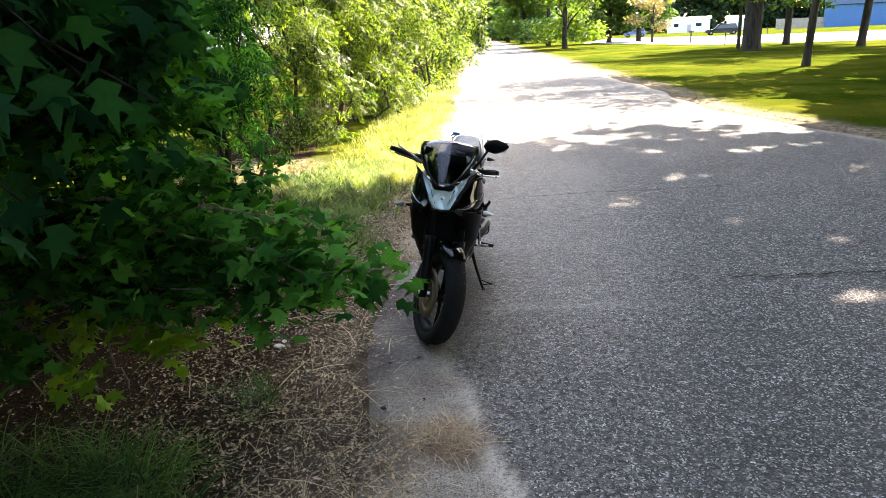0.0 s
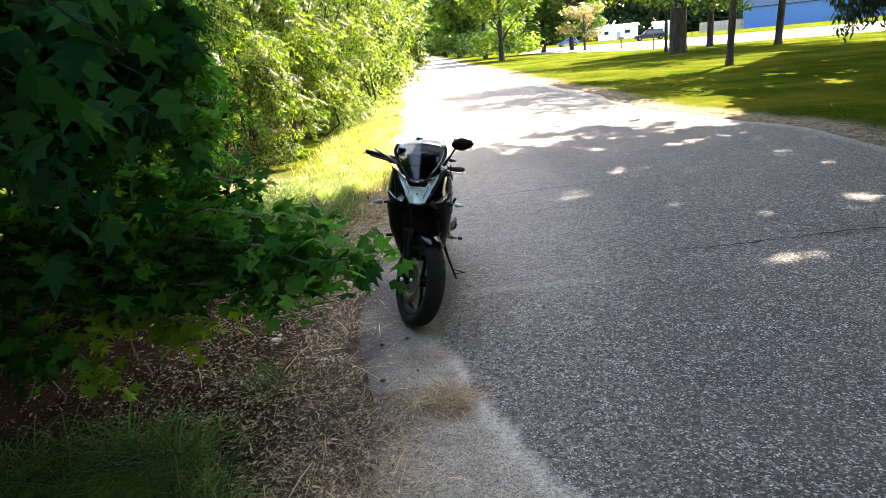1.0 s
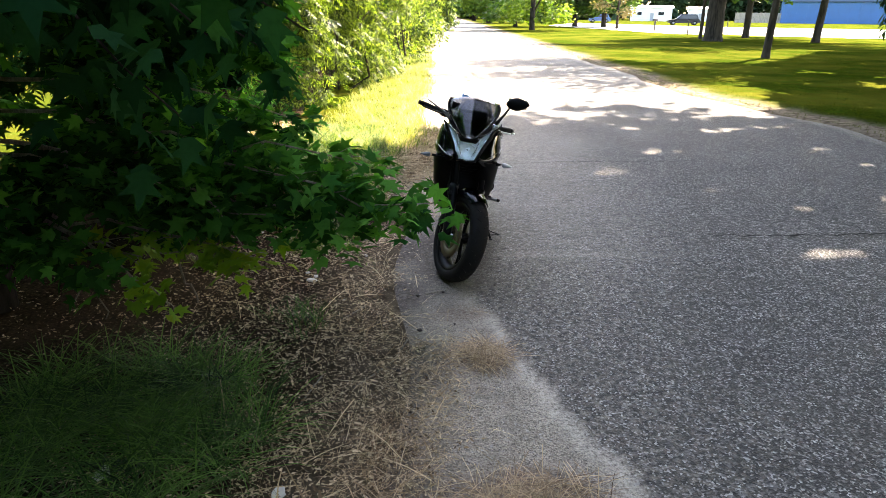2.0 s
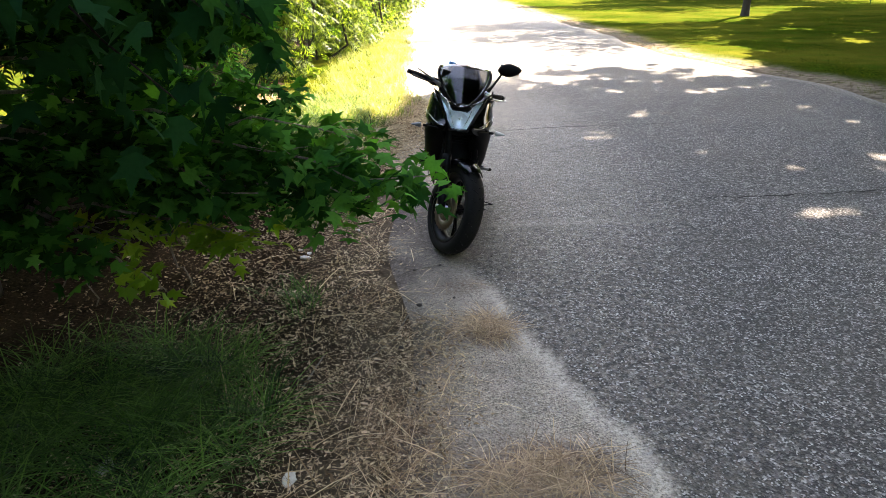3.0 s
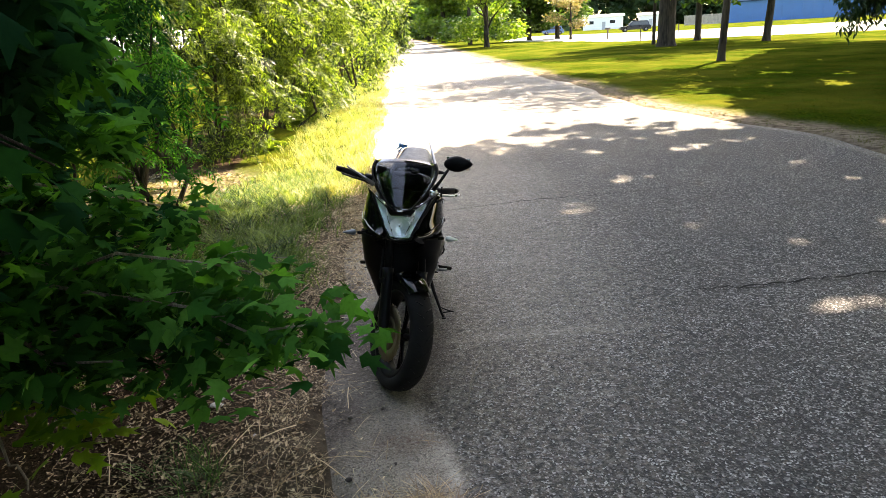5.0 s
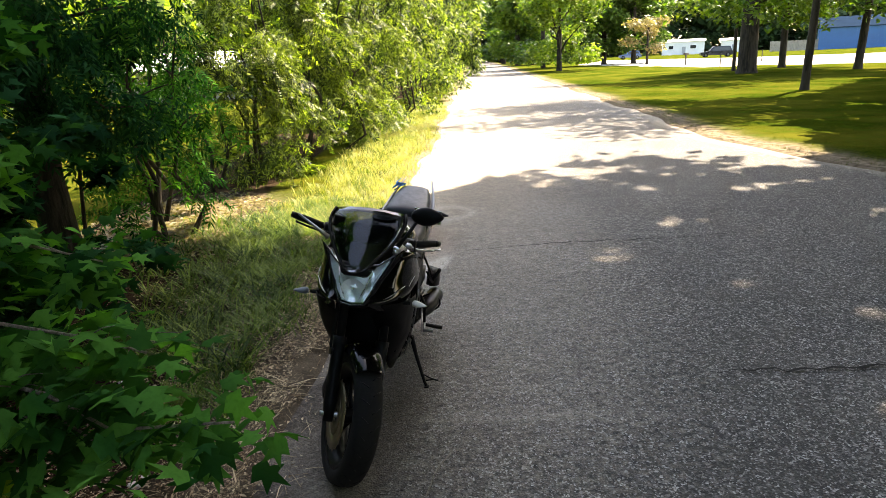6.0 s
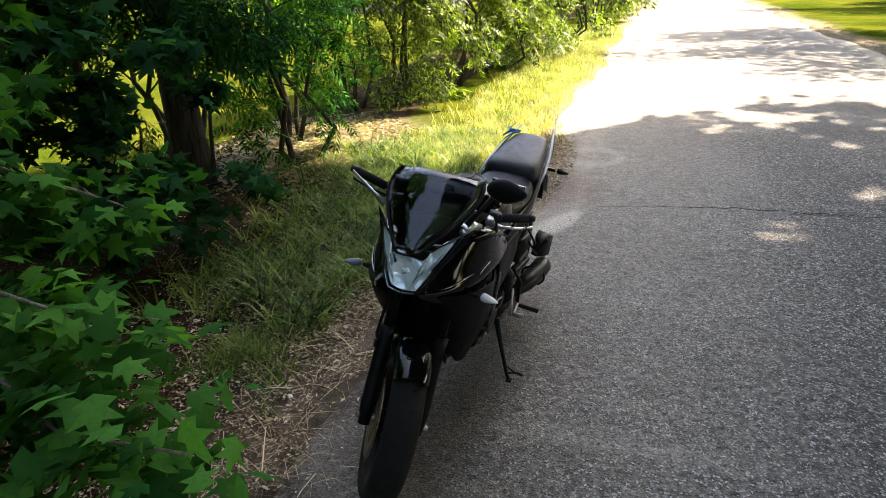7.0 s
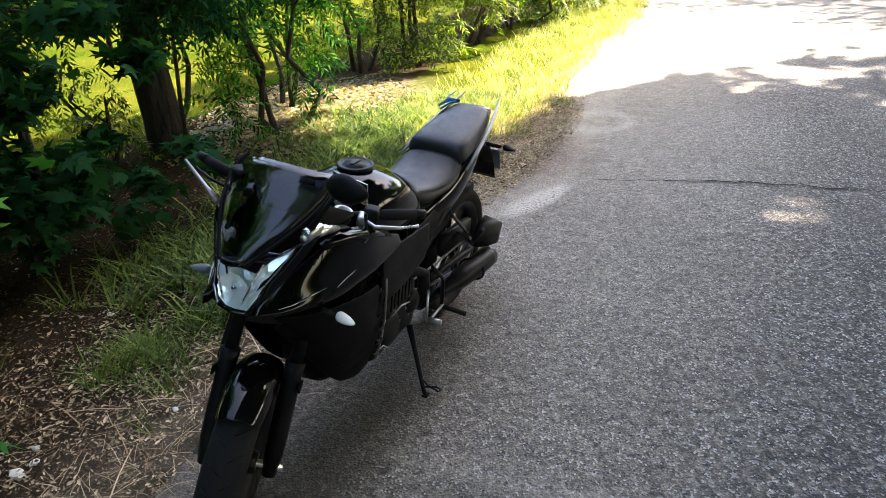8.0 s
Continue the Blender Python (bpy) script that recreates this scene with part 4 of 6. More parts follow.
for side in (1, -1):
    part("frame_spar", tube([(-0.34, side * 0.06, 0.86), (-0.48, side * 0.165, 0.74), (-0.72, side * 0.175, 0.62), (-0.90, side * 0.16, 0.50), (-0.93, side * 0.15, 0.36)], [0.024, 0.028, 0.026, 0.026, 0.03], 10, 0.6), M_BLACK_METAL, bike, "black frame spar")
    part("subframe_tube", tube([(-0.80, side * 0.15, 0.60), (-1.1, side * 0.15, 0.70), (-1.5, side * 0.08, 0.86)], 0.014, 8), M_BLACK_METAL, bike)
    part("swingarm", tube([(-0.93, side * 0.12, 0.40), (-1.2, side * 0.115, 0.36), (-1.49, side * 0.11, 0.312)], [0.032, 0.03, 0.028], 10, 0.55), M_BLACK_METAL, bike, "black swingarm")
    hanger = part("peg_bracket", tube([(-0.96, side * 0.17, 0.50), (-1.03, side * 0.19, 0.42), (-1.01, side * 0.20, 0.31)], [0.018, 0.02, 0.018], 8, 0.4), M_BLACK_METAL, bike, "black footpeg bracket")
    part("footpeg", tube([(-1.01, side * 0.195, 0.295), (-1.015, side * 0.23, 0.29), (-1.035, side * 0.305, 0.275)], [0.013, 0.014, 0.016], 8, 0.7), M_RUBBER, hanger, "black rubber-topped footpeg")
    rear_hanger = part("pillion_bracket", tube([(-1.12, side * 0.155, 0.68), (-1.24, side * 0.185, 0.55), (-1.30, side * 0.195, 0.46), (-1.18, side * 0.175, 0.56)], [0.012, 0.014, 0.016, 0.01], 8, 0.5), M_BLACK_METAL, bike)
    part("pillion_peg", block((0.035, 0.10, 0.02), Matrix.Translation((-1.31, side * 0.215, 0.50)) @ Matrix.Rotation(side * radians(60), 4, "X"), 0.006), M_RUBBER, rear_hanger, "folded pillion peg")


def side_cover(side):
    rings = []
    for k in range(6):
        u = k / 5
        x = -0.80 - 0.36 * u
        low, high = 0.50 + 0.10 * u + 0.03 * math.sin(3 * u), 0.71 + 0.05 * u
        rings.append([Vector((x, side * (0.15 + 0.02 * math.sin(math.pi * v)) * (1 - 0.1 * u), low + (high - low) * v)) for v in (0, 0.1, 0.4, 0.7, 0.95, 1.0)])
    return loft(rings, caps=False, closed=False)


def mid_panel(side):
    """The flat dark panel between the fairing and the seat, over the frame."""
    rings = []
    for k in range(6):
        u = k / 5
        x = -0.47 - 0.40 * u
        low, high = 0.60 - 0.02 * math.sin(3 * u), 0.80 - 0.06 * u
        rings.append([Vector((x - 0.02 * v, side * (0.212 - 0.03 * u + 0.008 * math.sin(math.pi * v)), low + (high - low) * v)) for v in (0, 0.08, 0.35, 0.65, 0.92, 1.0)])
    return loft(rings, caps=False, closed=False)


half_part("mid_panel", mid_panel, M_PLASTIC, "matt black panel between fairing and seat", soft=1, thick=0.006)
half_part("side_cover", side_cover, M_PLASTIC, "matt black side cover under the seat", soft=1, thick=0.006)
hugger = []
for k in range(8):
    a = radians(70 + 80 * (1 - k / 7))
    c, q = math.cos(a), math.sin(a)
    hugger.append([(-1.46 - (0.345 - d) * c, w, 0.312 + (0.345 - d) * q) for w, d in ((-0.075, 0.05), (-0.07, 0.01), (0, 0), (0.07, 0.01), (0.075, 0.05))])
hug = part("rear_hugger", loft(hugger, caps=False, closed=False), M_PLASTIC, bike, "matt black tyre hugger")
hug.modifiers.new("thickness", "SOLIDIFY").thickness = 0.004
part("gear_lever", merged(tube([(-1.01, 0.205, 0.305), (-0.92, 0.215, 0.315), (-0.85, 0.225, 0.33)], 0.007, 8), tube([(-0.85, 0.22, 0.33), (-0.85, 0.275, 0.332)], 0.011, 8)), M_ALLOY, bike, "alloy gear lever")
part("gear_linkage", tube([(-0.84, 0.215, 0.32), (-0.87, 0.2, 0.45)], 0.005, 6), M_STEEL, bike)
part("clutch_cable", tube([(-0.40, 0.2, 0.98), (-0.42, 0.2, 0.85), (-0.50, 0.19, 0.70), (-0.60, 0.17, 0.55)], 0.005, 6), M_RUBBER, bike)
part("coolant_hose", tube([(-0.38, 0.14, 0.66), (-0.45, 0.19, 0.60), (-0.55, 0.16, 0.50)], 0.016, 8), M_RUBBER, bike)
stand = part("side_stand", tube([(-0.80, 0.16, 0.31), (-0.785, 0.20, 0.20), (-0.748, 0.262, 0.065), (-0.742, 0.275, 0.045)], [0.015, 0.011, 0.009, 0.010], 8), M_BLACK_METAL, bike, "black steel side stand, extended")
part("stand_loop", tube([(-0.76, 0.245, 0.105), (-0.735, 0.29, 0.10), (-0.735, 0.335, 0.09), (-0.76, 0.34, 0.08), (-0.775, 0.31, 0.072), (-0.75, 0.262, 0.07)], 0.004, 6), M_BLACK_METAL, stand, "bent wire foot of the stand")
part("stand_foot", block((0.032, 0.026, 0.008), Matrix.Translation((-0.744, 0.278, 0.039)) @ Matrix.Rotation(radians(LEAN_BIKE), 4, "X"), 0.003), M_BLACK_METAL, stand)
part("chain", tube([(-0.83, 0.10, 0.45), (-1.1, 0.10, 0.41), (-1.455, 0.10, 0.39), (-1.535, 0.10, 0.312), (-1.455, 0.10, 0.235), (-1.1, 0.10, 0.32), (-0.83, 0.10, 0.37), (-0.79, 0.10, 0.41), (-0.83, 0.10, 0.45)], 0.009, 6, 0.7), M_ALLOY, bike, "dusty drive chain")
part("sprocket", lathe([(0.03, 0.096), (0.082, 0.096), (0.082, 0.104), (0.03, 0.104)], 36, centre=(-1.46, 0, 0.312)), M_ALLOY, bike)
part("muffler", tube([(-0.95, -0.14, 0.33), (-1.10, -0.16, 0.36), (-1.20, -0.17, 0.41), (-1.55, -0.18, 0.56), (-1.60, -0.18, 0.58)], [0.025, 0.03, 0.055, 0.06, 0.045], 16, 0.8), M_BLACK_METAL, bike, "black exhaust silencer")
for y in (0.06, -0.06):
    part("exhaust_pipe", tube([(-0.46, y, 0.56), (-0.40, y, 0.44), (-0.43, y, 0.30), (-0.60, y, 0.24), (-0.85, y * 0.5 - 0.05, 0.25), (-0.97, -0.15, 0.32)], 0.019, 10), M_BLACK_METAL, bike)
silencer = part("silencer", tube([(-0.97, 0.11, 0.28), (-1.10, 0.15, 0.30), (-1.17, 0.175, 0.31), (-1.22, 0.185, 0.315), (-1.46, 0.20, 0.30), (-1.52, 0.20, 0.295)], [0.022, 0.028, 0.045, 0.058, 0.064, 0.052], 18, 0.8), M_BLACK_METAL, bike, "black stubby exhaust silencer")
part("end_cap", lathe([(0.02, 0.0), (0.045, 0.0), (0.052, 0.012), (0.042, 0.03), (0.02, 0.03)], 20, "X", (-1.53, 0.20, 0.295)), M_ALLOY, silencer, "scuffed grey end cap")
part("silencer_strap", tube([(-1.34, 0.192 + 0.062 * math.cos(a), 0.306 + 0.052 * math.sin(a)) for a in np.linspace(0, 2 * math.pi, 15)], 0.006, 6), M_BLACK_METAL, silencer)
part("rear_flap", loft([[(x, y0, z0), (x, y1, z0 - 0.01), (x - 0.03, y1, z1), (x - 0.03, y0, z1 + 0.015)] for x, y0, y1, z0, z1 in ((-1.40, 0.15, 0.18, 0.40, 0.43), (-1.47, 0.14, 0.205, 0.38, 0.455), (-1.58, 0.13, 0.215, 0.35, 0.445), (-1.62, 0.135, 0.21, 0.345, 0.42))]), M_PLASTIC, bike, "boxy black flap beside the rear wheel")
part("splash_guard", loft([[(x, y, z), (x, y, z - 0.09), (x - 0.01, y - 0.03, z - 0.09), (x - 0.01, y - 0.03, z)] for x, y, z in ((-1.10, 0.14, 0.56), (-1.25, 0.145, 0.55), (-1.42, 0.135, 0.52))]), M_PLASTIC, bike)
for line, r, mat, kind in (([(-0.55, 0.165, 0.60), (-0.60, 0.17, 0.65), (-0.65, 0.165, 0.70)], 0.006, M_ALLOY, "pale scuffed engine guard bar"),
                           ([(-0.60, 0.185, 0.475), (-0.68, 0.185, 0.48), (-0.75, 0.18, 0.455)], 0.006, M_ALLOY, "pale bracket below the engine"),
                           ([(-0.51, 0.17, 0.36), (-0.56, 0.18, 0.372), (-0.60, 0.175, 0.335), (-0.64, 0.175, 0.365)], 0.004, M_STEEL, "bent steel bracket")):
    part("bracket", tube(line, r, 6, 0.6), mat, bike, kind)
for k in range(6):
    part("guard_slat", tube([(-0.60 - 0.026 * k, 0.186, 0.50), (-0.615 - 0.026 * k, 0.182, 0.60)], 0.006, 6, 0.6), M_BLACK_METAL, bike)
part("mirror_mount", merged(block((0.07, 0.035, 0.03), Matrix.Translation((-0.20, 0.155, 0.995)), 0.01), tube([(-0.16, 0.15, 0.985), (-0.24, 0.165, 0.985), (-0.30, 0.17, 0.965)], [0.012, 0.016, 0.009], 8)), M_STEEL, bike, "bright mirror mount on the cowl")
part("inner_panel", loft([[(x, y, z), (x - 0.01, y + 0.035, z - 0.03), (x - 0.015, y + 0.03, z - 0.04), (x - 0.005, y - 0.005, z - 0.01)] for x, y, z in ((-0.20, 0.155, 0.975), (-0.30, 0.18, 0.965), (-0.42, 0.19, 0.93), (-0.52, 0.185, 0.885))]), M_PAINT, bike, "glossy inner cowl panel")
part("shock_absorber", tube([(-0.98, 0, 0.68), (-1.02, 0, 0.45)], 0.03, 12), M_BLACK_METAL, bike)
part("blue_strap", merged(tube([(-1.56, -0.125, 0.955), (-1.61, -0.10, 0.975), (-1.65, -0.07, 0.98), (-1.62, -0.115, 0.985), (-1.57, -0.14, 0.965)], [0.01, 0.014, 0.01, 0.016, 0.008], 6, 0.35),
                                  tube([(-1.60, -0.12, 0.975), (-1.65, -0.125, 0.995), (-1.69, -0.11, 1.01)], [0.008, 0.012, 0.006], 6, 0.3)), M_BLUE_CLOTH, bike, "bright blue strap tied to the grab handle")


# ---- plants ----
def cloud(centre, spread, count, r=rng):
    """Points in a soft ellipsoid."""
    v = r.normal(size=(count, 3))
    v = unit(v) * (r.random((count, 1)) ** 0.45)
    return np.asarray(centre) + v * np.asarray(spread)


def clumped(centre, spread, count, per=30, r=rng, size=0.17):
    """Points in small clumps inside a soft ellipsoid, with gaps between the clumps."""
    heart = cloud(centre, spread, max(count // per, 3), r)
    at = np.repeat(heart, per, axis=0)
    return at + unit(r.normal(size=at.shape)) * (r.random((len(at), 1)) ** 0.5) * size * np.array([1.0, 1.0, 0.6])


def leaf_turns(count, droop=0.35, r=rng):
    """Directions along the leaf and up from its face."""
    a = r.random(count) * 2 * np.pi
    along = np.stack([np.cos(a), np.sin(a), -droop + 0.5 * r.normal(size=count)], -1)
    up = unit(np.stack([0.55 * r.normal(size=count), 0.55 * r.normal(size=count), np.ones(count)], -1))
    return unit(along), up


def foliage(name, at, size, leaf, material, parent, label="", droop=0.35):
    along, up = leaf_turns(len(at), droop)
    v, f = strewn(*leaf, at, along, up, size)
    ob = put(name, quick_mesh(name, v, f), material, parent, label)
    return tagged(ob, kind="stuff")


def limb_points(a, b, sag=0.0, steps=6, wobble=0.04, r=rng):
    a, b = np.asarray(a, float), np.asarray(b, float)
    out = []
    for i in range(steps + 1):
        u = i / steps
        p = a + (b - a) * u + np.array([0, 0, sag * 4 * u * (1 - u)])
        if 0 < i < steps:
            p = p + r.normal(size=3) * wobble * np.linalg.norm(b - a) * 0.5
        out.append(tuple(p))
    return out


def taper(n, a, b):
    return list(np.linspace(a, b, n))


STAR = star_leaf()
star_mesh = [quick_mesh("leaf", np.asarray(STAR[0]) * (1, 1, k), STAR[1]) for k in (0.6, 1.3, 2.2)]
lit_mesh = [quick_mesh("leaf", np.asarray(STAR[0]) * (1, 1, k), STAR[1]) for k in (0.6, 1.3, 2.2)]
for me in star_mesh:
    me.materials.append(M_GUM)
# Leaf meshes whose colour already holds the shade.
shaded_mesh = [quick_mesh("leaf", np.asarray(STAR[0]) * (1, 1, k), STAR[1]) for k in (0.6, 1.3, 2.2)]
for me in shaded_mesh:
    me.materials.append(M_GUM_SHADED)
for me in lit_mesh:
    me.materials.append(M_GUM_LIT)

# the sweetgum whose low sprays reach over the verge
gum = thing("sweetgum_tree", pose(-2.75, 3.3, 0), label="young sweetgum tree with star-shaped leaves over the verge", category="tree")
part("trunk", tube([(0, 0, -0.05), (0.03, 0.02, 0.6), (0.06, -0.02, 1.5), (0.1, 0.05, 3.0), (0.12, 0.1, 6.0)], [0.085, 0.06, 0.055, 0.045, 0.02], 10), M_BARK, gum, "slim grey-brown trunk")
GUM_AT = np.array([-2.75, 3.3, 0.0])
# start height, tip of each spray, sag, leaves
SPRAYS = [((-2.7, 3.3, 1.0), (-0.22, 2.86, 0.74), 0.06, 110, 0.12), ((-2.7, 3.3, 1.15), (-0.56, 3.08, 0.88), 0.05, 70, 0.16), ((-2.7, 3.25, 0.95), (-1.02, 2.75, 0.72), 0.04, 40, 0.15), ((-2.7, 3.35, 1.35), (-0.98, 3.7, 1.02), 0.06, 55, 0.2),
          ((-2.7, 3.3, 1.0), (-0.62, 2.9, 0.62), 0.03, 55, 0.13), ((-2.7, 3.25, 0.62), (-1.14, 2.76, 0.5), 0.04, 75, 0.1), ((-2.7, 3.2, 0.55), (-1.78, 3.0, 0.42), 0.02, 38, 0.1), ((-2.3, 3.1, 0.6), (-1.55, 2.68, 0.28), 0.03, 24, 0.06)]
# Sprays from this one on use the leaves coloured as sunlit.
LIT_FROM = 5
extra = []
for k, (a, b, sag, count, spread) in enumerate(SPRAYS):
    pts = limb_points(a, b, sag, 8, 0.03)
    local = [tuple(np.array(p) - GUM_AT) for p in pts]
    branch = part("branch", tube(local, taper(9, 0.014, 0.004), 6), M_TWIG, gum, "thin pale branch")
    line = np.array(local)
    for u in np.linspace(0.3, 0.97, 9) if k < LIT_FROM else ():
        c = line[0] + (line[8] - line[0]) * u + (0, 0, 4 * sag * u * (1 - u) - 0.06)
        extra.append(cloud(c, (0.22, 0.24, 0.15), 34))
    for i in range(count):
        u = 1 - (0.72 if k < LIT_FROM else 0.3) * rng.random() ** 1.2
        j = u * 8
        base = line[min(int(j), 7)] * (1 - j % 1) + line[min(int(j) + 1, 8)] * (j % 1) if j < 8 else line[8]
        off = np.array([rng.normal() * spread * 0.7, rng.normal() * spread, rng.normal() * spread * 0.42 - 0.02])
        leaf = new("leaf", lit_mesh[i % 3] if k >= LIT_FROM else star_mesh[i % 3])
        leaf.parent = gum
        leaf.matrix_basis = Matrix.LocRotScale(base + off, Euler((rng.normal() * 0.45, 0.25 + rng.normal() * 0.35, rng.random() * 6.28)), [0.075 + 0.055 * rng.random()] * 3)
        if i % 9 == 0:
            part("twig", tube([tuple(base), tuple(base + off * 0.6 + (0, 0, 0.01)), tuple(base + off)], [0.003, 0.002, 0.0015], 5), M_TWIG, branch)
# hanging bare twigs
for a, b in (((-2.2, 3.1, 0.4), (-2.2, 3.1, 0.08)), ((-1.94, 2.98, 0.45), (-2.0, 2.95, 0.08)), ((-1.85, 3.08, 0.52), (-1.44, 2.8, 0.5)), ((-1.5, 2.75, 0.5), (-1.4, 2.66, 0.3))):
    part("twig", tube([tuple(np.array(p) - GUM_AT) for p in limb_points(a, b, -0.02, 5, 0.12)], taper(6, 0.006, 0.004), 5), M_TWIG, gum, "bare pale hanging twig")
inner = np.concatenate(extra + [clumped((1.2, -0.15, 1.65), (0.62, 0.55, 0.45), 700), clumped((0.9, -0.5, 2.2), (0.9, 0.6, 0.5), 700), clumped((0.35, 0.1, 1.25), (1.15, 1.1, 0.55), 960, 60, size=0.22), clumped((0.1, 0.3, 2.1), (1.5, 1.4, 0.75), 1140, 60, size=0.24), clumped((0.75, -0.15, 0.85), (1.1, 0.6, 0.3), 900), clumped((1.35, -0.3, 1.75), (0.5, 0.5, 0.5), 600), clumped((0.3, -0.5, 0.6), (0.9, 0.5, 0.3), 500), clumped((-0.6, -0.6, 1.2), (0.9, 1.0, 0.9), 1000)])
foliage("foliage", inner, 0.085 + 0.06 * rng.random(len(inner)), STAR, M_GUM, gum)
# Leaf layers added above the view to keep skylight off the ground below.
canopy = np.concatenate([cloud((-1.8, 0.2, 3.6), (2.3, 3.2, 0.8), 3300), cloud((-2.0, -4.2, 3.4), (2.2, 3.2, 0.7), 2700), cloud((0.75, -1.7, 2.95), (1.2, 2.2, 0.45), 2200)])
foliage("canopy", canopy, 0.16 + 0.06 * rng.random(len(canopy)), STAR, M_GUM_SHADED, gum)
young = thing("sweetgum_sapling", pose(-2.45, 5.15, 0), label="sweetgum sapling beneath the trees, leaf colour darkened for shade", category="tree")
part("trunk", tube([(0, 0, -0.05), (0.02, 0.03, 0.8), (-0.05, 0.05, 2.0), (-0.1, 0.0, 3.4)], [0.04, 0.032, 0.022, 0.006], 8), M_BARK, young)
at = np.concatenate([clumped((0.1, -0.1, 1.5), (0.85, 0.8, 0.6), 960, 60, size=0.2), clumped((-0.5, -0.5, 0.9), (0.9, 0.6, 0.5), 500), clumped((0.35, -0.35, 0.75), (0.55, 0.5, 0.3), 330), clumped((-0.7, 0.2, 2.0), (1.1, 1.0, 0.7), 720, 60, size=0.22), clumped((0.25, 0.2, 0.42), (0.7, 0.75, 0.3), 620), clumped((-0.5, -0.2, 0.4), (0.7, 0.7, 0.3), 420)])
at = at[at[:, 2] > 0.06]
foliage("foliage", at, 0.1 + 0.06 * rng.random(len(at)), STAR, M_GUM_SHADED, young)
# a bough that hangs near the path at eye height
hang = thing("hanging_bough", pose(-1.9, 1.3, 0), label="drooping sweetgum bough, its large leaves darkened in colour for shade", category="branch")
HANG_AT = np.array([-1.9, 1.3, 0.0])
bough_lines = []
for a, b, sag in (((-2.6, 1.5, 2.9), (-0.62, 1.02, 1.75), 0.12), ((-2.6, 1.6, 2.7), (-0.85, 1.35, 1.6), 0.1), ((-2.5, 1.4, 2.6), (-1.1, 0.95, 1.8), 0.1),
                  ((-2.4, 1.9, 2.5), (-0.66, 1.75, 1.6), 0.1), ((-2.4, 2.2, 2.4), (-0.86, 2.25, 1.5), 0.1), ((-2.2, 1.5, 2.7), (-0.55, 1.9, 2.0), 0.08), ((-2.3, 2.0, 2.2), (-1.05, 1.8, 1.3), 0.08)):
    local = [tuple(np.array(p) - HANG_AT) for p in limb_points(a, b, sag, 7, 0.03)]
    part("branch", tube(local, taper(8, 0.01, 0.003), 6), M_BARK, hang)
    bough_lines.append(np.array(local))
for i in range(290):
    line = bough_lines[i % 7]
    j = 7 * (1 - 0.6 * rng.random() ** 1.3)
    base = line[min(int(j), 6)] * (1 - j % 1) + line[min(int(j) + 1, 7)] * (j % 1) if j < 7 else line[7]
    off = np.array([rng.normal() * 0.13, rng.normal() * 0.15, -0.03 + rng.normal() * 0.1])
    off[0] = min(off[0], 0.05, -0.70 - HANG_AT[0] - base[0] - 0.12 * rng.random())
    leaf = new("leaf", shaded_mesh[i % 3])
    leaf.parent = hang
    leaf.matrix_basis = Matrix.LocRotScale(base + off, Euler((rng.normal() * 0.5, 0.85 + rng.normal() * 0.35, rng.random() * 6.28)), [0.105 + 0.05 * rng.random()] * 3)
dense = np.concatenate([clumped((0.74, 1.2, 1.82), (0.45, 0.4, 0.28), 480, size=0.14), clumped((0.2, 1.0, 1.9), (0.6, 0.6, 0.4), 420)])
foliage("foliage", dense, 0.1 + 0.05 * rng.random(len(dense)), STAR, M_GUM_SHADED, hang, droop=0.8)
part("trunk", tube([(-1.1, 0.2, -0.05), (-1.05, 0.2, 1.5), (-0.9, 0.25, 3.2), (-0.7, 0.3, 4.5)], [0.09, 0.075, 0.05, 0.03], 10), M_BARK, hang)


def shrub(name, x, y, height, spread, count, size, material=M_BUSH, leaf=NARROW_LEAF, low=0.35, label="dense narrow-leaved green roadside shrub", stems=3, bark=M_BARK, lobes=9, seed=0):
    """A many-stemmed shrub: leaning stems, side twigs, leaves in uneven clumps."""
    r = np.random.default_rng(1000 + seed)
    ob = thing(name, pose(x, y, 0), label=label, category="shrub", group="hedge shrubs")
    tips = []
    for s in range(stems):
        a = 2 * math.pi * (s + r.random()) / stems
        tip = np.array([math.cos(a) * spread * 0.5, math.sin(a) * spread * 0.5, height * (0.75 + 0.25 * r.random())])
        pts = limb_points((0.12 * math.cos(a), 0.12 * math.sin(a), -0.05), tip, 0.0, 6, 0.08, r)
        stem = part("stem", tube(pts, taper(7, 0.035, 0.008), 6), bark, ob)
        for q in range(4):
            i = 2 + q
            p = np.array(pts[i])
            b = r.random() * 6.28
            end = p + np.array([math.cos(b) * spread * 0.6, math.sin(b) * spread * 0.6, 0.2 * height * (r.random() - 0.3)])
            tips.append(end)
            part("twig", tube(limb_points(p, end, 0.05, 4, 0.08, r), taper(5, 0.012, 0.003), 5), bark, stem)
        tips.append(tip)
    centres = [t for t in tips]
    for k in range(lobes):
        b, u = r.random() * 6.28, r.random()
        centres.append(np.array([math.cos(b) * spread * 0.75, math.sin(b) * spread * 0.75, low + (height - low) * u]))
    per = count // len(centres)
    at = np.concatenate([cloud(c, (0.29 * spread, 0.29 * spread, 0.24 * spread + 0.035 * height), per, r) for c in centres])
    at = at[at[:, 2] > low * 0.6]
    foliage("foliage", at, size * (0.7 + 0.6 * r.random(len(at))), leaf, material, ob, droop=0.5)
    return ob


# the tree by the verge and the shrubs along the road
verge_tree = thing("verge_tree", pose(-3.15, 7.1, 0), label="dark-barked tree at the verge, compound leaves darkened for shade", category="tree")
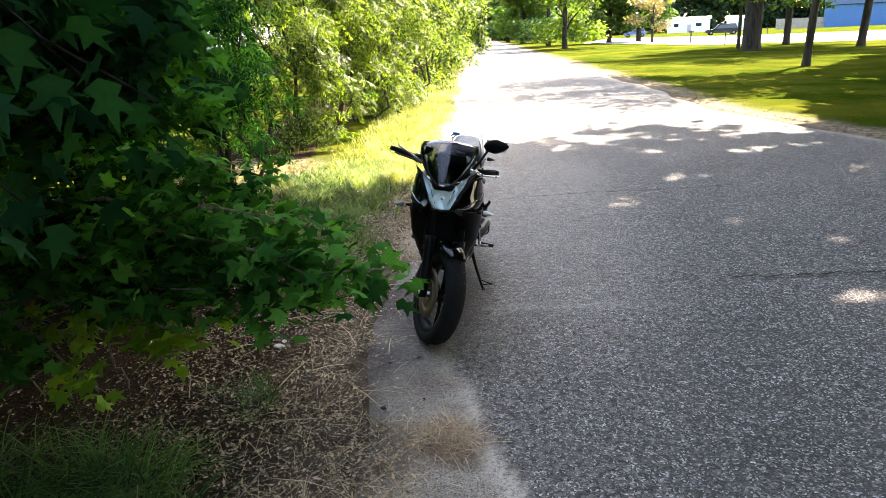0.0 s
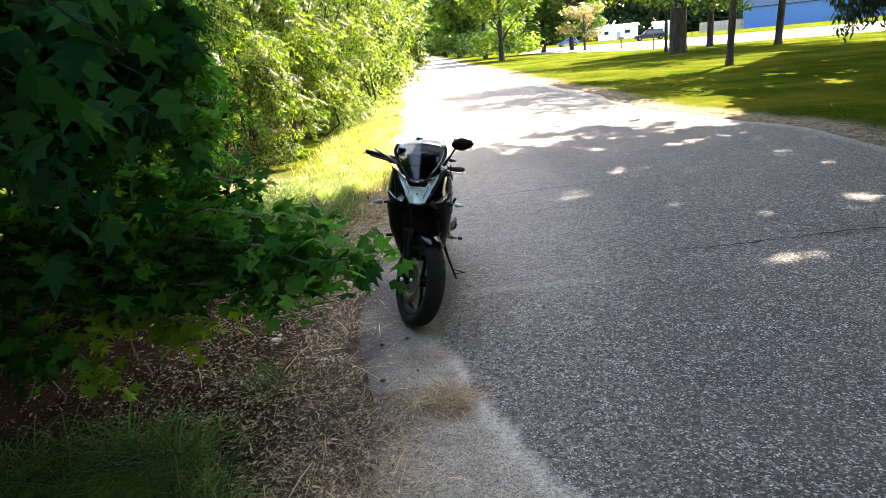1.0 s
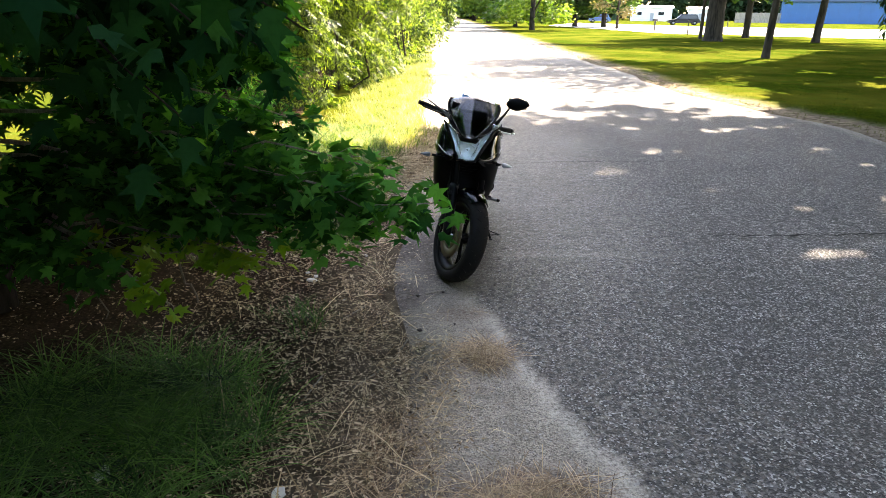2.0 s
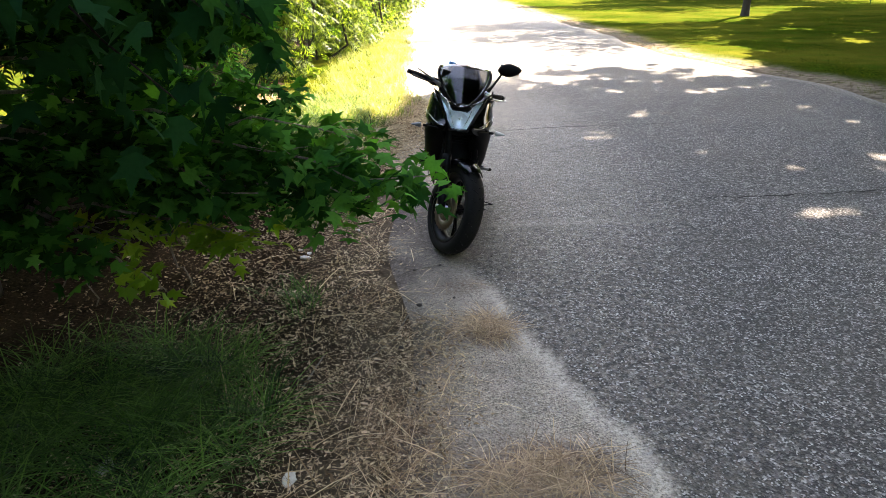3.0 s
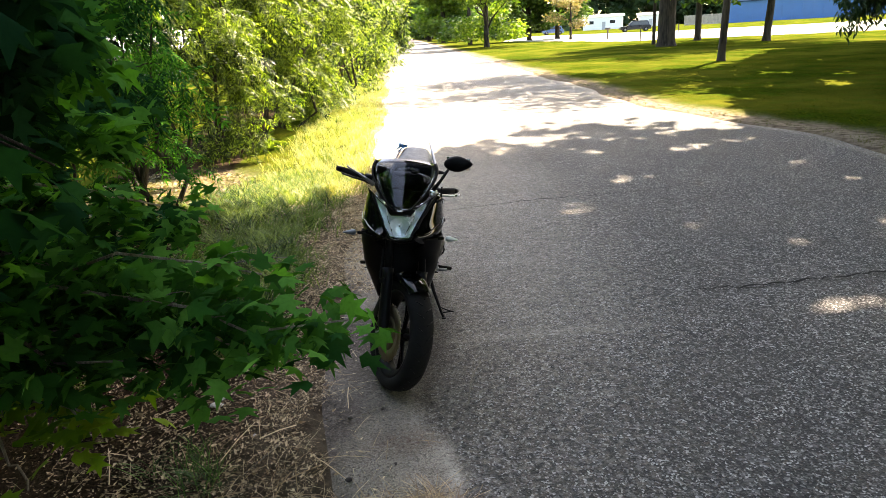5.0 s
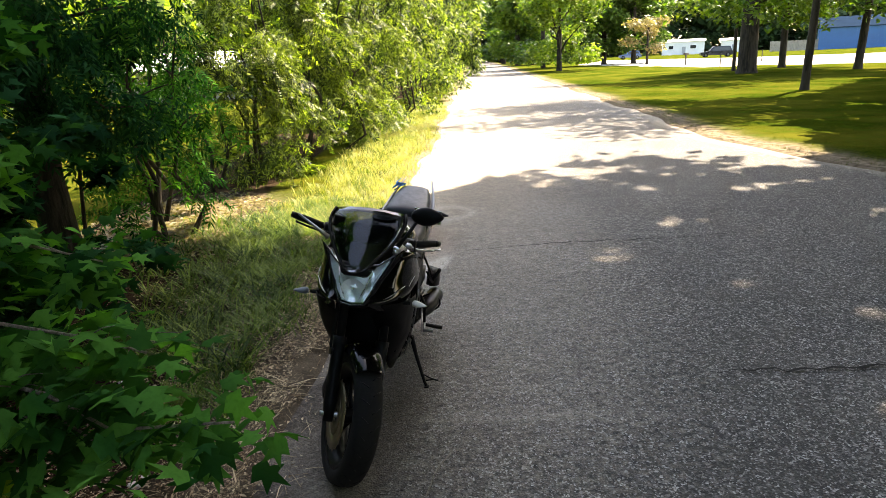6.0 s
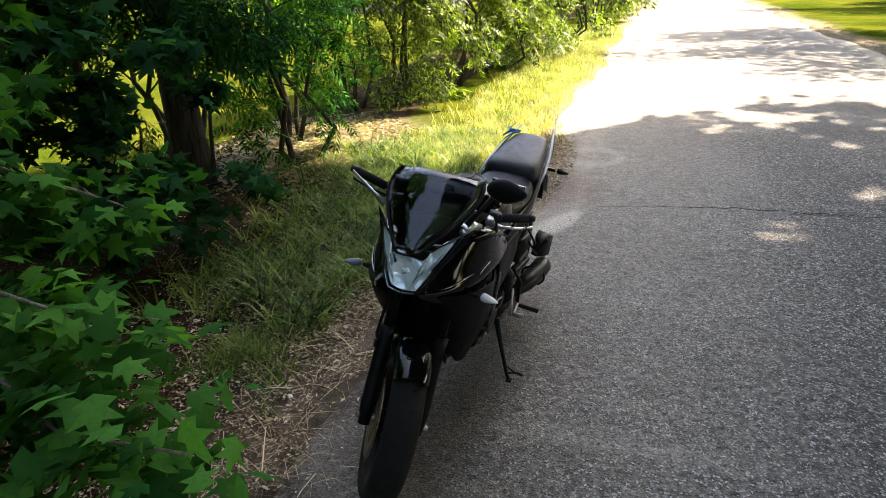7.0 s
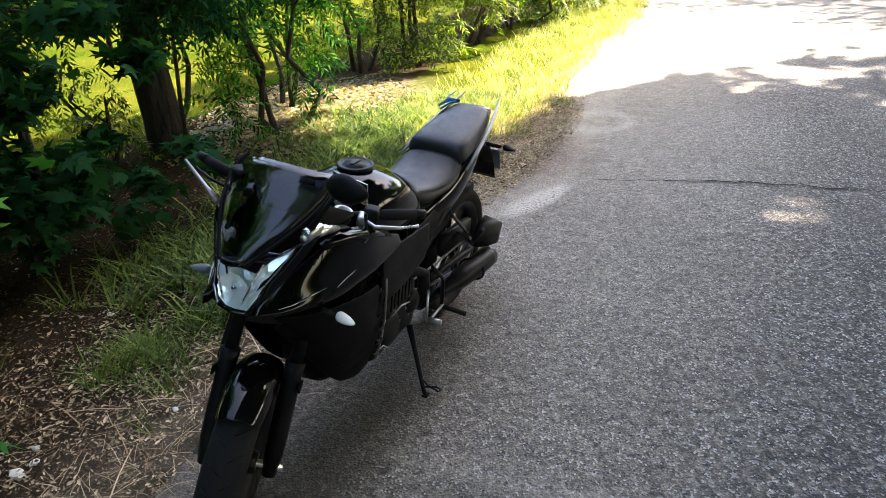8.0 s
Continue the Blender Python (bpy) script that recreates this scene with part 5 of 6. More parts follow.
part("trunk", tube([(0.02, 0, -0.1), (0, 0, 0.05), (-0.02, 0, 0.35), (-0.05, 0, 0.9), (-0.02, 0.02, 1.6), (0.05, 0.1, 3.2), (0.0, 0.3, 5.5), (-0.1, 0.4, 8.0)], [0.25, 0.19, 0.165, 0.155, 0.15, 0.14, 0.11, 0.05], 16), M_BARK, verge_tree, "dark fissured trunk")
part("sapling_stem", tube([(0.22, -0.05, -0.05), (0.26, -0.05, 0.5), (0.3, 0.0, 1.1), (0.5, 0.05, 2.2)], [0.022, 0.018, 0.015, 0.006], 6), M_BARK, verge_tree)
vt_at = []
for a, b in (((-0.2, 0, 1.4), (1.1, -0.5, 1.5)), ((-0.25, 0, 1.6), (-1.3, -0.8, 1.7)), ((-0.35, 0, 2.0), (0.9, 0.5, 2.3)), ((-0.5, 0, 2.6), (0.5, -1.4, 2.5)), ((-0.5, 0, 2.6), (1.6, 0.2, 2.9)), ((-0.2, 0, 1.2), (-1.0, -1.5, 1.3))):
    part("limb", tube(limb_points(a, b, 0.12, 6, 0.06), taper(7, 0.03, 0.006), 6), M_BARK, verge_tree)
    for u in (0.45, 0.7, 0.95):
        vt_at.append(cloud(np.array(a) + (np.array(b) - np.array(a)) * u, (0.42, 0.42, 0.3), 62))
vt_at.append(cloud((0.4, -0.8, 2.0), (0.6, 0.5, 0.6), 280))
vt_at = np.concatenate(vt_at)
# Shade is put into this tree's leaf colour.
foliage("foliage", vt_at, 0.26 + 0.12 * rng.random(len(vt_at)), PINNATE, M_GUM_SHADED, verge_tree, droop=0.6)

for k, (x, y, h, s, count, size, low) in enumerate([(-2.4, 7.9, 2.4, 0.75, 470, 0.29, 0.25), (-3.0, 8.8, 3.2, 0.85, 300, 0.3, 0.9), (-3.9, 7.9, 2.8, 0.8, 130, 0.32, 1.2), (-4.6, 6.3, 2.4, 0.8, 130, 0.32, 1.1), (-3.55, 6.7, 0.8, 0.4, 150, 0.22, 0.08), (-2.5, 11.5, 3.8, 0.95, 1600, 0.27, 0.3), (-3.05, 10.9, 2.6, 0.8, 560, 0.28, 0.15),
                                                (-2.1, 13.2, 4.4, 1.1, 2600, 0.27, 0.15), (-1.75, 14.9, 4.8, 1.15, 2500, 0.28, 0.15), (-1.5, 17.0, 5.2, 1.25, 2400, 0.3, 0.15)] ):
    shrub("shrub", x, y, h, s, count, size, M_GUM if k < 3 else M_BUSH, PINNATE, low, seed=k, lobes=14, label="deep green shrub with drooping compound leaves" if k < 3 else "dense roadside shrub with drooping compound leaves")
for k, (x, y, h, s, count, size, low) in enumerate([(-1.2, 19.6, 5.6, 1.3, 9000, 0.15, 0.15), (-0.85, 22.6, 6.2, 1.45, 9000, 0.165, 0.15), (-0.6, 26.0, 6.6, 1.55, 8000, 0.19, 0.15), (-2.4, 24.0, 7.4, 1.8, 5000, 0.22, 0.3),
                                                (-0.5, 30.0, 7.5, 1.8, 6500, 0.23, 0.15), (-0.2, 35.0, 8.5, 2.0, 6000, 0.28, 0.15), (0.2, 41.0, 9.5, 2.3, 6000, 0.32, 0.15), (0.6, 48.0, 11.0, 2.6, 6000, 0.38, 0.15), (1.2, 57.0, 12.5, 3.0, 6000, 0.46, 0.2), (1.8, 70.0, 13.0, 3.4, 5000, 0.6, 0.2), (2.6, 86.0, 14.0, 3.8, 5000, 0.75, 0.2)]):
    shrub("shrub", x, y, h, s, count, size, low=low, seed=11 + k, lobes=12)
# dim thicket behind the sweetgum, with unseen shrubs added rearward to block skylight
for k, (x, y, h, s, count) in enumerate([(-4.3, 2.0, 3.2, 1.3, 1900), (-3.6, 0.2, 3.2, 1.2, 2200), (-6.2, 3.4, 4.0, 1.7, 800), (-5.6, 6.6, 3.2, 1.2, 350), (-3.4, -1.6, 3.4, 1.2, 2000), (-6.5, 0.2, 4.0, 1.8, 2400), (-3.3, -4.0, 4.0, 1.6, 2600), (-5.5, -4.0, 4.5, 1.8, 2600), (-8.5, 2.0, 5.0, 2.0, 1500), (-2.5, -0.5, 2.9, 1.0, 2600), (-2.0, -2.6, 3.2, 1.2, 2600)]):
    shrub("thicket_shrub", x, y, h, s, count, 0.16, M_GUM_SHADED, BROAD_LEAF, low=0.15, seed=60 + k, label="broad-leaved understorey shrub, leaves darkened for shade", lobes=12)


# ---- trees that shade the road: crowns high above the view ----
SHADE_EDGE_X = [-9, -5.5, -4.2, -3.2, -2.6, -2.0, -1.5, -0.6, 0.2, 1.1, 2.0, 3.3, 5.0, 5.9, 7.6, 8.0, 9.2, 11.2, 14.7, 20, 26]
SHADE_EDGE_Y = [5.0, 7.0, 7.4, 7.6, 7.4, 7.0, 6.7, 7.2, 9.0, 10.4, 10.9, 11.8, 11.2, 10.2, 12.8, 14.5, 19.0, 21.5, 25.5, 31.5, 34]
SUN_SPOTS = [(2.8, 3.97, 0.28, 0.11), (3.45, 6.35, 0.2, 0.08), (2.2, 8.65, 0.24, 0.14), (3.35, 7.05, 0.16, 0.08), (4.4, 9.2, 0.2, 0.1), (4.9, 7.8, 0.24, 0.1), (3.0, 9.9, 0.18, 0.08), (5.3, 9.6, 0.25, 0.12), (-0.75, 6.1, 0.2, 0.12),
             (3.9, 10.4, 0.24, 0.1), (4.3, 5.2, 0.16, 0.07), (-2.3, 6.2, 0.3, 0.2), (5.6, 6.5, 0.2, 0.08), (-1.75, 2.15, 0.26, 0.14), (4.0, 8.5, 0.18, 0.08), (2.9, 7.75, 0.16, 0.07)]


def crown_tree(name, x, y, height, girth, reach, count, size, label, shade=False, seed=0, bare=5.0, leaf=BROAD_LEAF, material=M_OAK, bark=M_BARK_FAR, lean=(0, 0), thick=0.32, limbs=9, group="", shift=(0, 0), skirt=0):
    """A tree: flared trunk, limbs, and a crown of leaf clumps round the limbs' ends."""
    r = np.random.default_rng(seed)
    ob = thing(name, pose(x, y, 0), label=label, category="tree", group=group)
    top = np.array([lean[0], lean[1], height * 0.72])
    part("trunk", tube([(0, 0, -0.1), (0, 0, 0.03), (0.02 * lean[0], 0, 0.35), tuple(top * 0.3), tuple(top * 0.62), tuple(top)], [girth * 1.45, girth * 1.18, girth * 1.0, girth * 0.9, girth * 0.7, girth * 0.22], 14), bark, ob)
    centres = [top + (0, 0, height * 0.1)]
    for k in range(limbs):
        a = 2 * math.pi * (k + 0.6 * r.random()) / limbs
        z0 = bare + (height * 0.7 - bare) * r.random()
        root = top * (z0 / (height * 0.72))
        d = reach * (0.55 + 0.45 * r.random())
        tip = root + np.array([math.cos(a) * d, math.sin(a) * d, (height - z0) * 0.5 * r.random() + 0.06 * height]) + (shift[0], shift[1], 0)
        part("limb", tube(limb_points(root, tip, 0.15, 6, 0.06, r), taper(7, girth * 0.34, girth * 0.06), 7), bark, ob)
        centres += [root + (tip - root) * u for u in (0.55, 0.8, 1.0)]
    for k in range(skirt):
        a = 2 * math.pi * (k + 0.7 * r.random()) / skirt
        centres.append(np.array([math.cos(a), math.sin(a), 0]) * reach * (0.35 + 0.4 * r.random()) + (0, 0, bare + 0.14 * height * r.random()))
    per = count // len(centres)
    at = np.concatenate([cloud(c, (reach * thick, reach * thick, reach * thick * 0.7), per, r) for c in centres])
    at = at[at[:, 2] > bare * 0.75]
    foliage("crown", at, size * (0.7 + 0.6 * r.random(len(at))), leaf, material, ob)
    return ob


def shade_crowns():
    """Three tall oaks beside the road whose joined crowns leave the road dappled."""
    r = np.random.default_rng(42)
    count = 190000
    k = 1 / math.tan(radians(SUN_EL))
    sx, sy = math.sin(radians(SUN_AZ)), math.cos(radians(SUN_AZ))
    gx, gy = np.concatenate([r.uniform(-5.2, 8, count // 2), r.uniform(-5, 27, count - count // 2)]), np.concatenate([r.uniform(-7, 13, count // 2), r.uniform(-14, 34, count - count // 2)])
    z = r.uniform(11.0, 13.8, count)
    # Lower leaves added to hold back skylight from the right.
    low = (r.random(count) < 0.45) & (gx + 8 * k * sx > 9.0)
    z = np.where(low, r.uniform(5.5, 11.0, count), z)
    edge = np.interp(gx, SHADE_EDGE_X, SHADE_EDGE_Y) + 0.22 * np.sin(gx * 5.3) + 0.15 * np.sin(gx * 11.7 + 1) + np.where(r.random(count) < 0.06, 0.6 * np.abs(r.normal(size=count)), 0.2 * r.normal(size=count))
    keep = gy < edge
    flecks = [(r.uniform(1.2, 6.2), 11.4 - 6.5 * r.random() ** 1.6, r.uniform(0.06, 0.24), r.uniform(0.03, 0.09)) for _ in range(170)]
    for k_spot, (cx, cy, rx, ry) in enumerate(SUN_SPOTS + flecks):
        m = 0.25 if k_spot == 0 else 0.12
        keep &= (((gx - cx) / (1.1 * rx + m)) ** 2 + ((gy - cy) / (1.1 * ry + m)) ** 2 > 1) | (r.random(count) < (0.0 if k_spot == 0 else 0.11))
    q = np.random.default_rng(77)
    for _ in range(70):
        cx, cy, rx, ry = q.uniform(6.8, 15.0), q.uniform(9.5, 24.0), q.uniform(0.3, 0.8), q.uniform(0.15, 0.4)
        keep &= (((gx - cx) / rx) ** 2 + ((gy - cy) / ry) ** 2 > 1) | (q.random(count) < 0.12)
    at = np.stack([gx + z * k * sx, gy + z * k * sy, z], -1)[keep]
    broad = gx[keep] > 7.2
    stems = np.array([(16.0, 9.5), (13.0, 1.0), (25.0, 17.0), (28.0, 33.0), (12.0, -8.0)])
    near = np.argmin(np.linalg.norm(at[:, None, :2] - stems[None], axis=2), axis=1)
    for n, (x, y) in enumerate(stems):
        ob = thing("oak_tree", pose(x, y, 0), label="tall shading oak tree beside the lawn", category="tree", group="shade trees")
        part("trunk", tube([(0, 0, -0.1), (0, 0, 0.05), (0, 0, 0.5), (0.1, 0.1, 4), (0.2, 0.1, 9.0), (0.3, 0.2, 12.5)], [0.6, 0.48, 0.4, 0.34, 0.26, 0.08], 14), M_BARK_FAR, ob)
        mine = at[near == n] - (x, y, 0)
        for j in range(8):
            end = mine[r.integers(len(mine))]
            part("limb", tube(limb_points((0.15, 0.1, 8.0 + 0.4 * j), end, 0.3, 6, 0.05, r), taper(7, 0.1, 0.015), 7), M_BARK_FAR, ob)
        if n == 0:
            part("limb", tube([(0, 0, 7.0), (-1.2, 2.4, 6.0), (-2.6, 5.0, 4.4), (-3.4, 6.0, 3.2)], [0.09, 0.06, 0.035, 0.015], 7), M_BARK_FAR, ob)
            hung = np.concatenate([cloud((-4.2 + 0.55 * i, 6.1 + 0.1 * i, 2.35 + 0.15 * i), (0.8, 0.8, 0.75), 1700, r) for i in range(8)] + [cloud((-4.5 + 0.6 * i, 6.2, 1.55 + 0.2 * (i % 2)), (0.3, 0.3, 0.5), 160, r) for i in range(7)])
            foliage("drooping_leaves", hung, 0.2 * (0.7 + 0.6 * r.random(len(hung))), NARROW_LEAF, M_WOOD_FAR, ob, droop=1.2)
        foliage("crown", mine, np.where(broad[near == n], 0.64, 0.4) * (0.7 + 0.6 * r.random(len(mine))), KITE, M_OAK, ob)


shade_crowns()
# Unseen trees, added so less sky reaches the foliage on the left.
for k, (x, y, h, reach) in enumerate([(-6.5, -2.5, 11, 4.6), (-7.5, 3.2, 11, 4.4), (-3.8, -7.5, 12, 5.0), (-11.5, 0.5, 12, 4.6), (-4.2, -13.5, 12, 5.0)]):
    crown_tree("sweetgum_tree", x, y, h, 0.16, reach, 7000, 0.42, "unseen tall sweetgum tree added over the thicket to block skylight", seed=70 + k, bare=4.2, leaf=KITE, material=M_GUM, bark=M_BARK, thick=0.36, group="thicket trees")
# Unseen low crowns, added to darken the road's right side and rear.
for k, (x, y, h, reach) in enumerate([(10.5, 1.6, 10, 4.2), (9.5, -5.0, 10, 4.4), (7.8, -1.6, 9.5, 4.4), (10.2, 3.4, 10, 3.4), (7.6, -8.5, 10, 4.6), (8.0, -16.0, 10, 4.6)]):
    crown_tree("oak_tree", x, y, h, 0.22, reach, 8000, 0.5, "unseen low-crowned oak tree added to dim the road", seed=90 + k, bare=2.4, leaf=KITE, thick=0.34, group="shade trees", skirt=8)


# ---- grass and litter ----
def grass(name, x, y, length, label, material=M_GRASS, lean=0.45, width=1.0, category="grass"):
    n = len(x)
    a = rng.random(n) * 2 * np.pi
    along = np.stack([lean * np.cos(a), lean * np.sin(a), np.ones(n) * (0.7 + 0.3 * rng.random(n))], -1)
    up = np.stack([np.cos(a), np.sin(a), np.zeros(n) + 0.2], -1)
    z = np.maximum(ground_z(x, y), np.where((x > road_left(y)) & (x < road_right(y)), 0.0, -1)) - 0.008
    t = (np.asarray(BLADE[0]) * (1, width, 1), BLADE[1])
    v, f = strewn(*t, np.stack([x, y, z], -1), along, -up, length)
    return tagged(put(name, quick_mesh(name, v, f), material), label, category, kind="stuff")


def patch(cx, cy, rx, ry, n):
    v = cloud((0, 0, 0), (1, 1, 0), n)
    return cx + v[:, 0] * rx, cy + v[:, 1] * ry


def tufts(xs, ys, per, spread):
    x = np.repeat(xs, per) + rng.normal(size=len(xs) * per) * spread
    y = np.repeat(ys, per) + rng.normal(size=len(xs) * per) * spread
    return x, y


gx, gy = tufts(*patch(-1.55, 1.95, 0.72, 0.8, 100), 44, 0.045)
keep = gx < -1.1 + 0.18 * np.sin(gy * 4)
grass("grass_clump", gx[keep], gy[keep], 0.16 + 0.24 * rng.random(keep.sum()), "arching grass with deep shade put into its dark green", M_GRASS_SHADED, lean=1.5, width=0.48)
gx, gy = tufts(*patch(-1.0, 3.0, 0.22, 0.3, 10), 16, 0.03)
grass("grass_tuft", gx, gy, 0.12 + 0.1 * rng.random(len(gx)), "small grass tufts, darkened for shade, among the leaf litter", M_GRASS_SHADED, lean=0.8, width=0.7)
n = 1900
ty = rng.uniform(3.9, 9.5, n)
tx = -1.15 + 0.04 * (ty - 6) + rng.normal(size=n) * 0.36
ok = (tx < road_left(ty) - 0.12 + 0.1 * rng.normal(size=n)) & (tx < -0.62 + 0.08 * (ty - 4)) & (tx > -2.0)
ok &= (rough_noise(tx, ty, 4.5) + 0.25 * rng.normal(size=n) + 0.22 * (ty - 6.6) > 0.0)
gx, gy = tufts(tx[ok], ty[ok], 14, 0.04)
grass("verge_grass", gx, gy, 0.06 + 0.14 * rng.random(len(gx)), "verge grass behind the motorcycle, its green darkened for shade", M_VERGE_SHADED, lean=0.7, width=1.1)
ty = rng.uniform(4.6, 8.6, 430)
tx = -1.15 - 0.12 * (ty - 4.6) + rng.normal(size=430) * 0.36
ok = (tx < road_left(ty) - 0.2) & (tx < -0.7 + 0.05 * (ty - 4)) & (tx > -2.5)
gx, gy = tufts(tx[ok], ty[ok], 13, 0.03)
grass("long_grass", gx, gy, 0.12 + 0.2 * rng.random(len(gx)), "long grass tufts beside the motorcycle, darkened for shade", M_VERGE_SHADED, lean=0.95, width=1.2)
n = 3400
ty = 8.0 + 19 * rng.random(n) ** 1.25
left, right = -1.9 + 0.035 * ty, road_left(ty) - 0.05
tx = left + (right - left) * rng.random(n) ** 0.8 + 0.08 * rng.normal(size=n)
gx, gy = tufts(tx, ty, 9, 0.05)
grass("sunlit_grass", gx, gy, 0.07 + 0.13 * rng.random(len(gx)), "dry yellow-green roadside grass, paled in colour to look sunlit", lean=0.5)
n = 4200
ty = 7.5 + 34 * rng.random(n) ** 1.3
tx = road_right(ty) + 0.1 + 15 * rng.random(n) ** 1.8
gx, gy = tufts(tx, ty, 8, 0.07)
grass("lawn_grass", gx, gy, 0.03 + 0.05 * rng.random(len(gx)), "short mown lawn grass with sun and shade", M_LAWN, lean=0.6, width=1.6)


def litter(name, x, y, size, template, material, label, lift=0.006, flat=0.25, width=1.0, category="litter"):
    if category == "litter":
        clear = (y > 2.75) & (y < 5.0) & (x > -0.46 + 0.06 * np.sin(9 * y)) & (rng.random(len(x)) < 0.93)
        x, y, size = x[~clear], y[~clear], size[~clear]
    n = len(x)
    a = rng.random(n) * 2 * np.pi
    along = np.stack([np.cos(a), np.sin(a), 0.15 * rng.normal(size=n)], -1)
    up = unit(np.stack([flat * rng.normal(size=n), flat * rng.normal(size=n), np.ones(n)], -1))
    on_road = (x > road_left(y) + 0.05) & (x < road_right(y))
    z = np.where(on_road, 0.003, np.maximum(ground_z(x, y), -0.02)) + lift * (0.3 + rng.random(n))
    v, f = strewn(np.asarray(template[0]) * (1, width, 1), template[1], np.stack([x, y, z], -1), along, up, size)
    return tagged(put(name, quick_mesh(name, v, f), material), label, category, kind="stuff")


n = 15000
ly = -2.5 + 12.3 * rng.random(n) ** 1.2
lx = road_left(ly) + 0.2 - 1.3 * rng.random(n) ** 1.5 - 0.25 * rng.exponential(size=n) ** 2 + 0.08 * rng.normal(size=n)
litter("leaf_litter", lx, ly, 0.012 + 0.03 * rng.random(n) ** 2, CURLED, M_DRY, "brown fallen leaves over the verge", 0.02, 0.5)
n = 44000
ly = 0.3 + 9.5 * rng.random(n) ** 1.2
lx = road_left(ly) + 0.24 - 1.35 * rng.random(n) ** 1.5 - 0.2 * rng.exponential(size=n) ** 2 + 0.08 * rng.normal(size=n)
litter("leaf_crumbs", lx, ly, 0.008 + 0.02 * rng.random(n) ** 1.5, CURLED, M_DRY, "fine crumbled brown leaf bits over the verge", 0.02, 0.5)
n = 12000
ly = -1.5 + 10.3 * rng.random(n) ** 1.1
lx = road_left(ly) + 0.26 - 0.5 * np.abs(rng.normal(size=n)) ** 1.2
litter("pine_needles", lx, ly, 0.04 + 0.10 * rng.random(n), NEEDLE, M_STRAW, "dry pine needles along the road edge", 0.025, 0.3, 1.3)
n = 330
ly = 0.4 + 6.5 * rng.random(n)
lx = road_left(ly) + 0.2 - 0.6 * np.abs(rng.normal(size=n))
litter("dry_stalks", lx, ly, 0.10 + 0.16 * rng.random(n), NEEDLE, M_STRAW, "long pale dry grass stalks lying on the verge", 0.035, 0.2, 1.7)
for cx, cy, rx, ry, n in ((0.03, 2.58, 0.15, 0.16, 560), (0.06, 1.5, 0.3, 0.16, 1000), (-0.48, 1.75, 0.16, 0.35, 360), (-0.04, 3.12, 0.15, 0.08, 70)):
    x, y = patch(cx, cy, rx, ry, n)
    litter("straw_mat", x, y, 0.06 + 0.1 * rng.random(n), NEEDLE, M_MAT, "matted patch of brown pine straw on the asphalt", 0.02, 0.3, 1.6)
n = 9500
x, y = patch(-0.1, 7.9, 0.42, 1.8, n)
litter("margin_litter", x + 0.08 * (y - 7.9), y, 0.012 + 0.024 * rng.random(n), CURLED, M_DRY, "brown leaf litter drifted onto the road margin", 0.02, 0.5)
n = 6000
x, y = patch(-2.65, 8.6, 1.2, 1.9, n)
litter("dry_leaf_patch", x, y, 0.03 + 0.05 * rng.random(n), BROAD_LEAF, M_PALE, "pale dry leaves on sunlit bare ground under the shrubs", 0.02, 0.45)
n = 750
x, y = patch(-0.35, 2.6, 0.45, 1.9, n)
litter("loose_needles", x, y, 0.05 + 0.07 * rng.random(n), NEEDLE, M_STRAW, "scattered loose pine needles on the sand", 0.004, 0.1, 1.6)


# ---- the yard across the road and what stands beyond it ----
M_BLUE_WALL = plain("blue_metal_siding", (0.014, 0.10, 0.27), 0.5, grain=6, vary=0.12)
M_BLUE_ROOF = plain("dark_blue_metal_roof", (0.012, 0.024, 0.045), 0.9, grain=5, vary=0.15, spec=0.0)
M_WHITE = plain("white_siding", (0.72, 0.73, 0.74), 0.6, grain=5, vary=0.08)
M_GREY_ROOF = plain("grey_metal_roof", (0.32, 0.33, 0.35), 0.5, grain=5, vary=0.15)
M_GRAVEL = plain("pale_gravel", (0.4, 0.37, 0.33), 0.95, grain=12, vary=0.2, local=False)
M_CAR_DARK = plain("dark_blue_paint", (0.006, 0.010, 0.022), 0.3, grain=8, coat=0.2, spec=0.3)
M_CAR_BLUE = plain("mid_blue_paint", (0.05, 0.12, 0.3), 0.25, grain=8, coat=0.8)
M_CAR_GLASS = plain("dark_car_glass", (0.02, 0.025, 0.03), 0.08, grain=8)
M_FENCE = plain("weathered_boards", (0.28, 0.25, 0.21), 0.9, grain=14, vary=0.3)
M_POST = plain("dark_post", (0.05, 0.045, 0.04), 0.85, grain=20, vary=0.3)

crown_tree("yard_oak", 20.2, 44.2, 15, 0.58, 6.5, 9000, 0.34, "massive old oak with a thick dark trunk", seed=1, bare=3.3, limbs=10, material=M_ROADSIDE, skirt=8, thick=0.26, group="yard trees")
crown_tree("yard_tree", 14.5, 26.8, 13.5, 0.15, 5.2, 9000, 0.26, "slim straight yard tree with a grey trunk", seed=2, bare=6.2, lean=(0.35, 0), group="yard trees", shift=(-4.2, 0.3), limbs=11)
crown_tree("yard_tree", 26.2, 51.6, 13, 0.25, 5.5, 6000, 0.4, "yard tree with a dark straight trunk", seed=3, bare=3.4, skirt=6, group="yard trees")
crown_tree("yard_tree", 26.5, 42.9, 13, 0.24, 6.0, 6000, 0.38, "yard tree with a dark straight trunk", seed=4, bare=3.6, skirt=6, lean=(0.5, 0), group="yard trees")
crown_tree("yard_tree", 21.6, 49.3, 9, 0.13, 3.2, 2600, 0.36, "thin yard tree beside the big oak", seed=5, bare=3.4, group="yard trees")
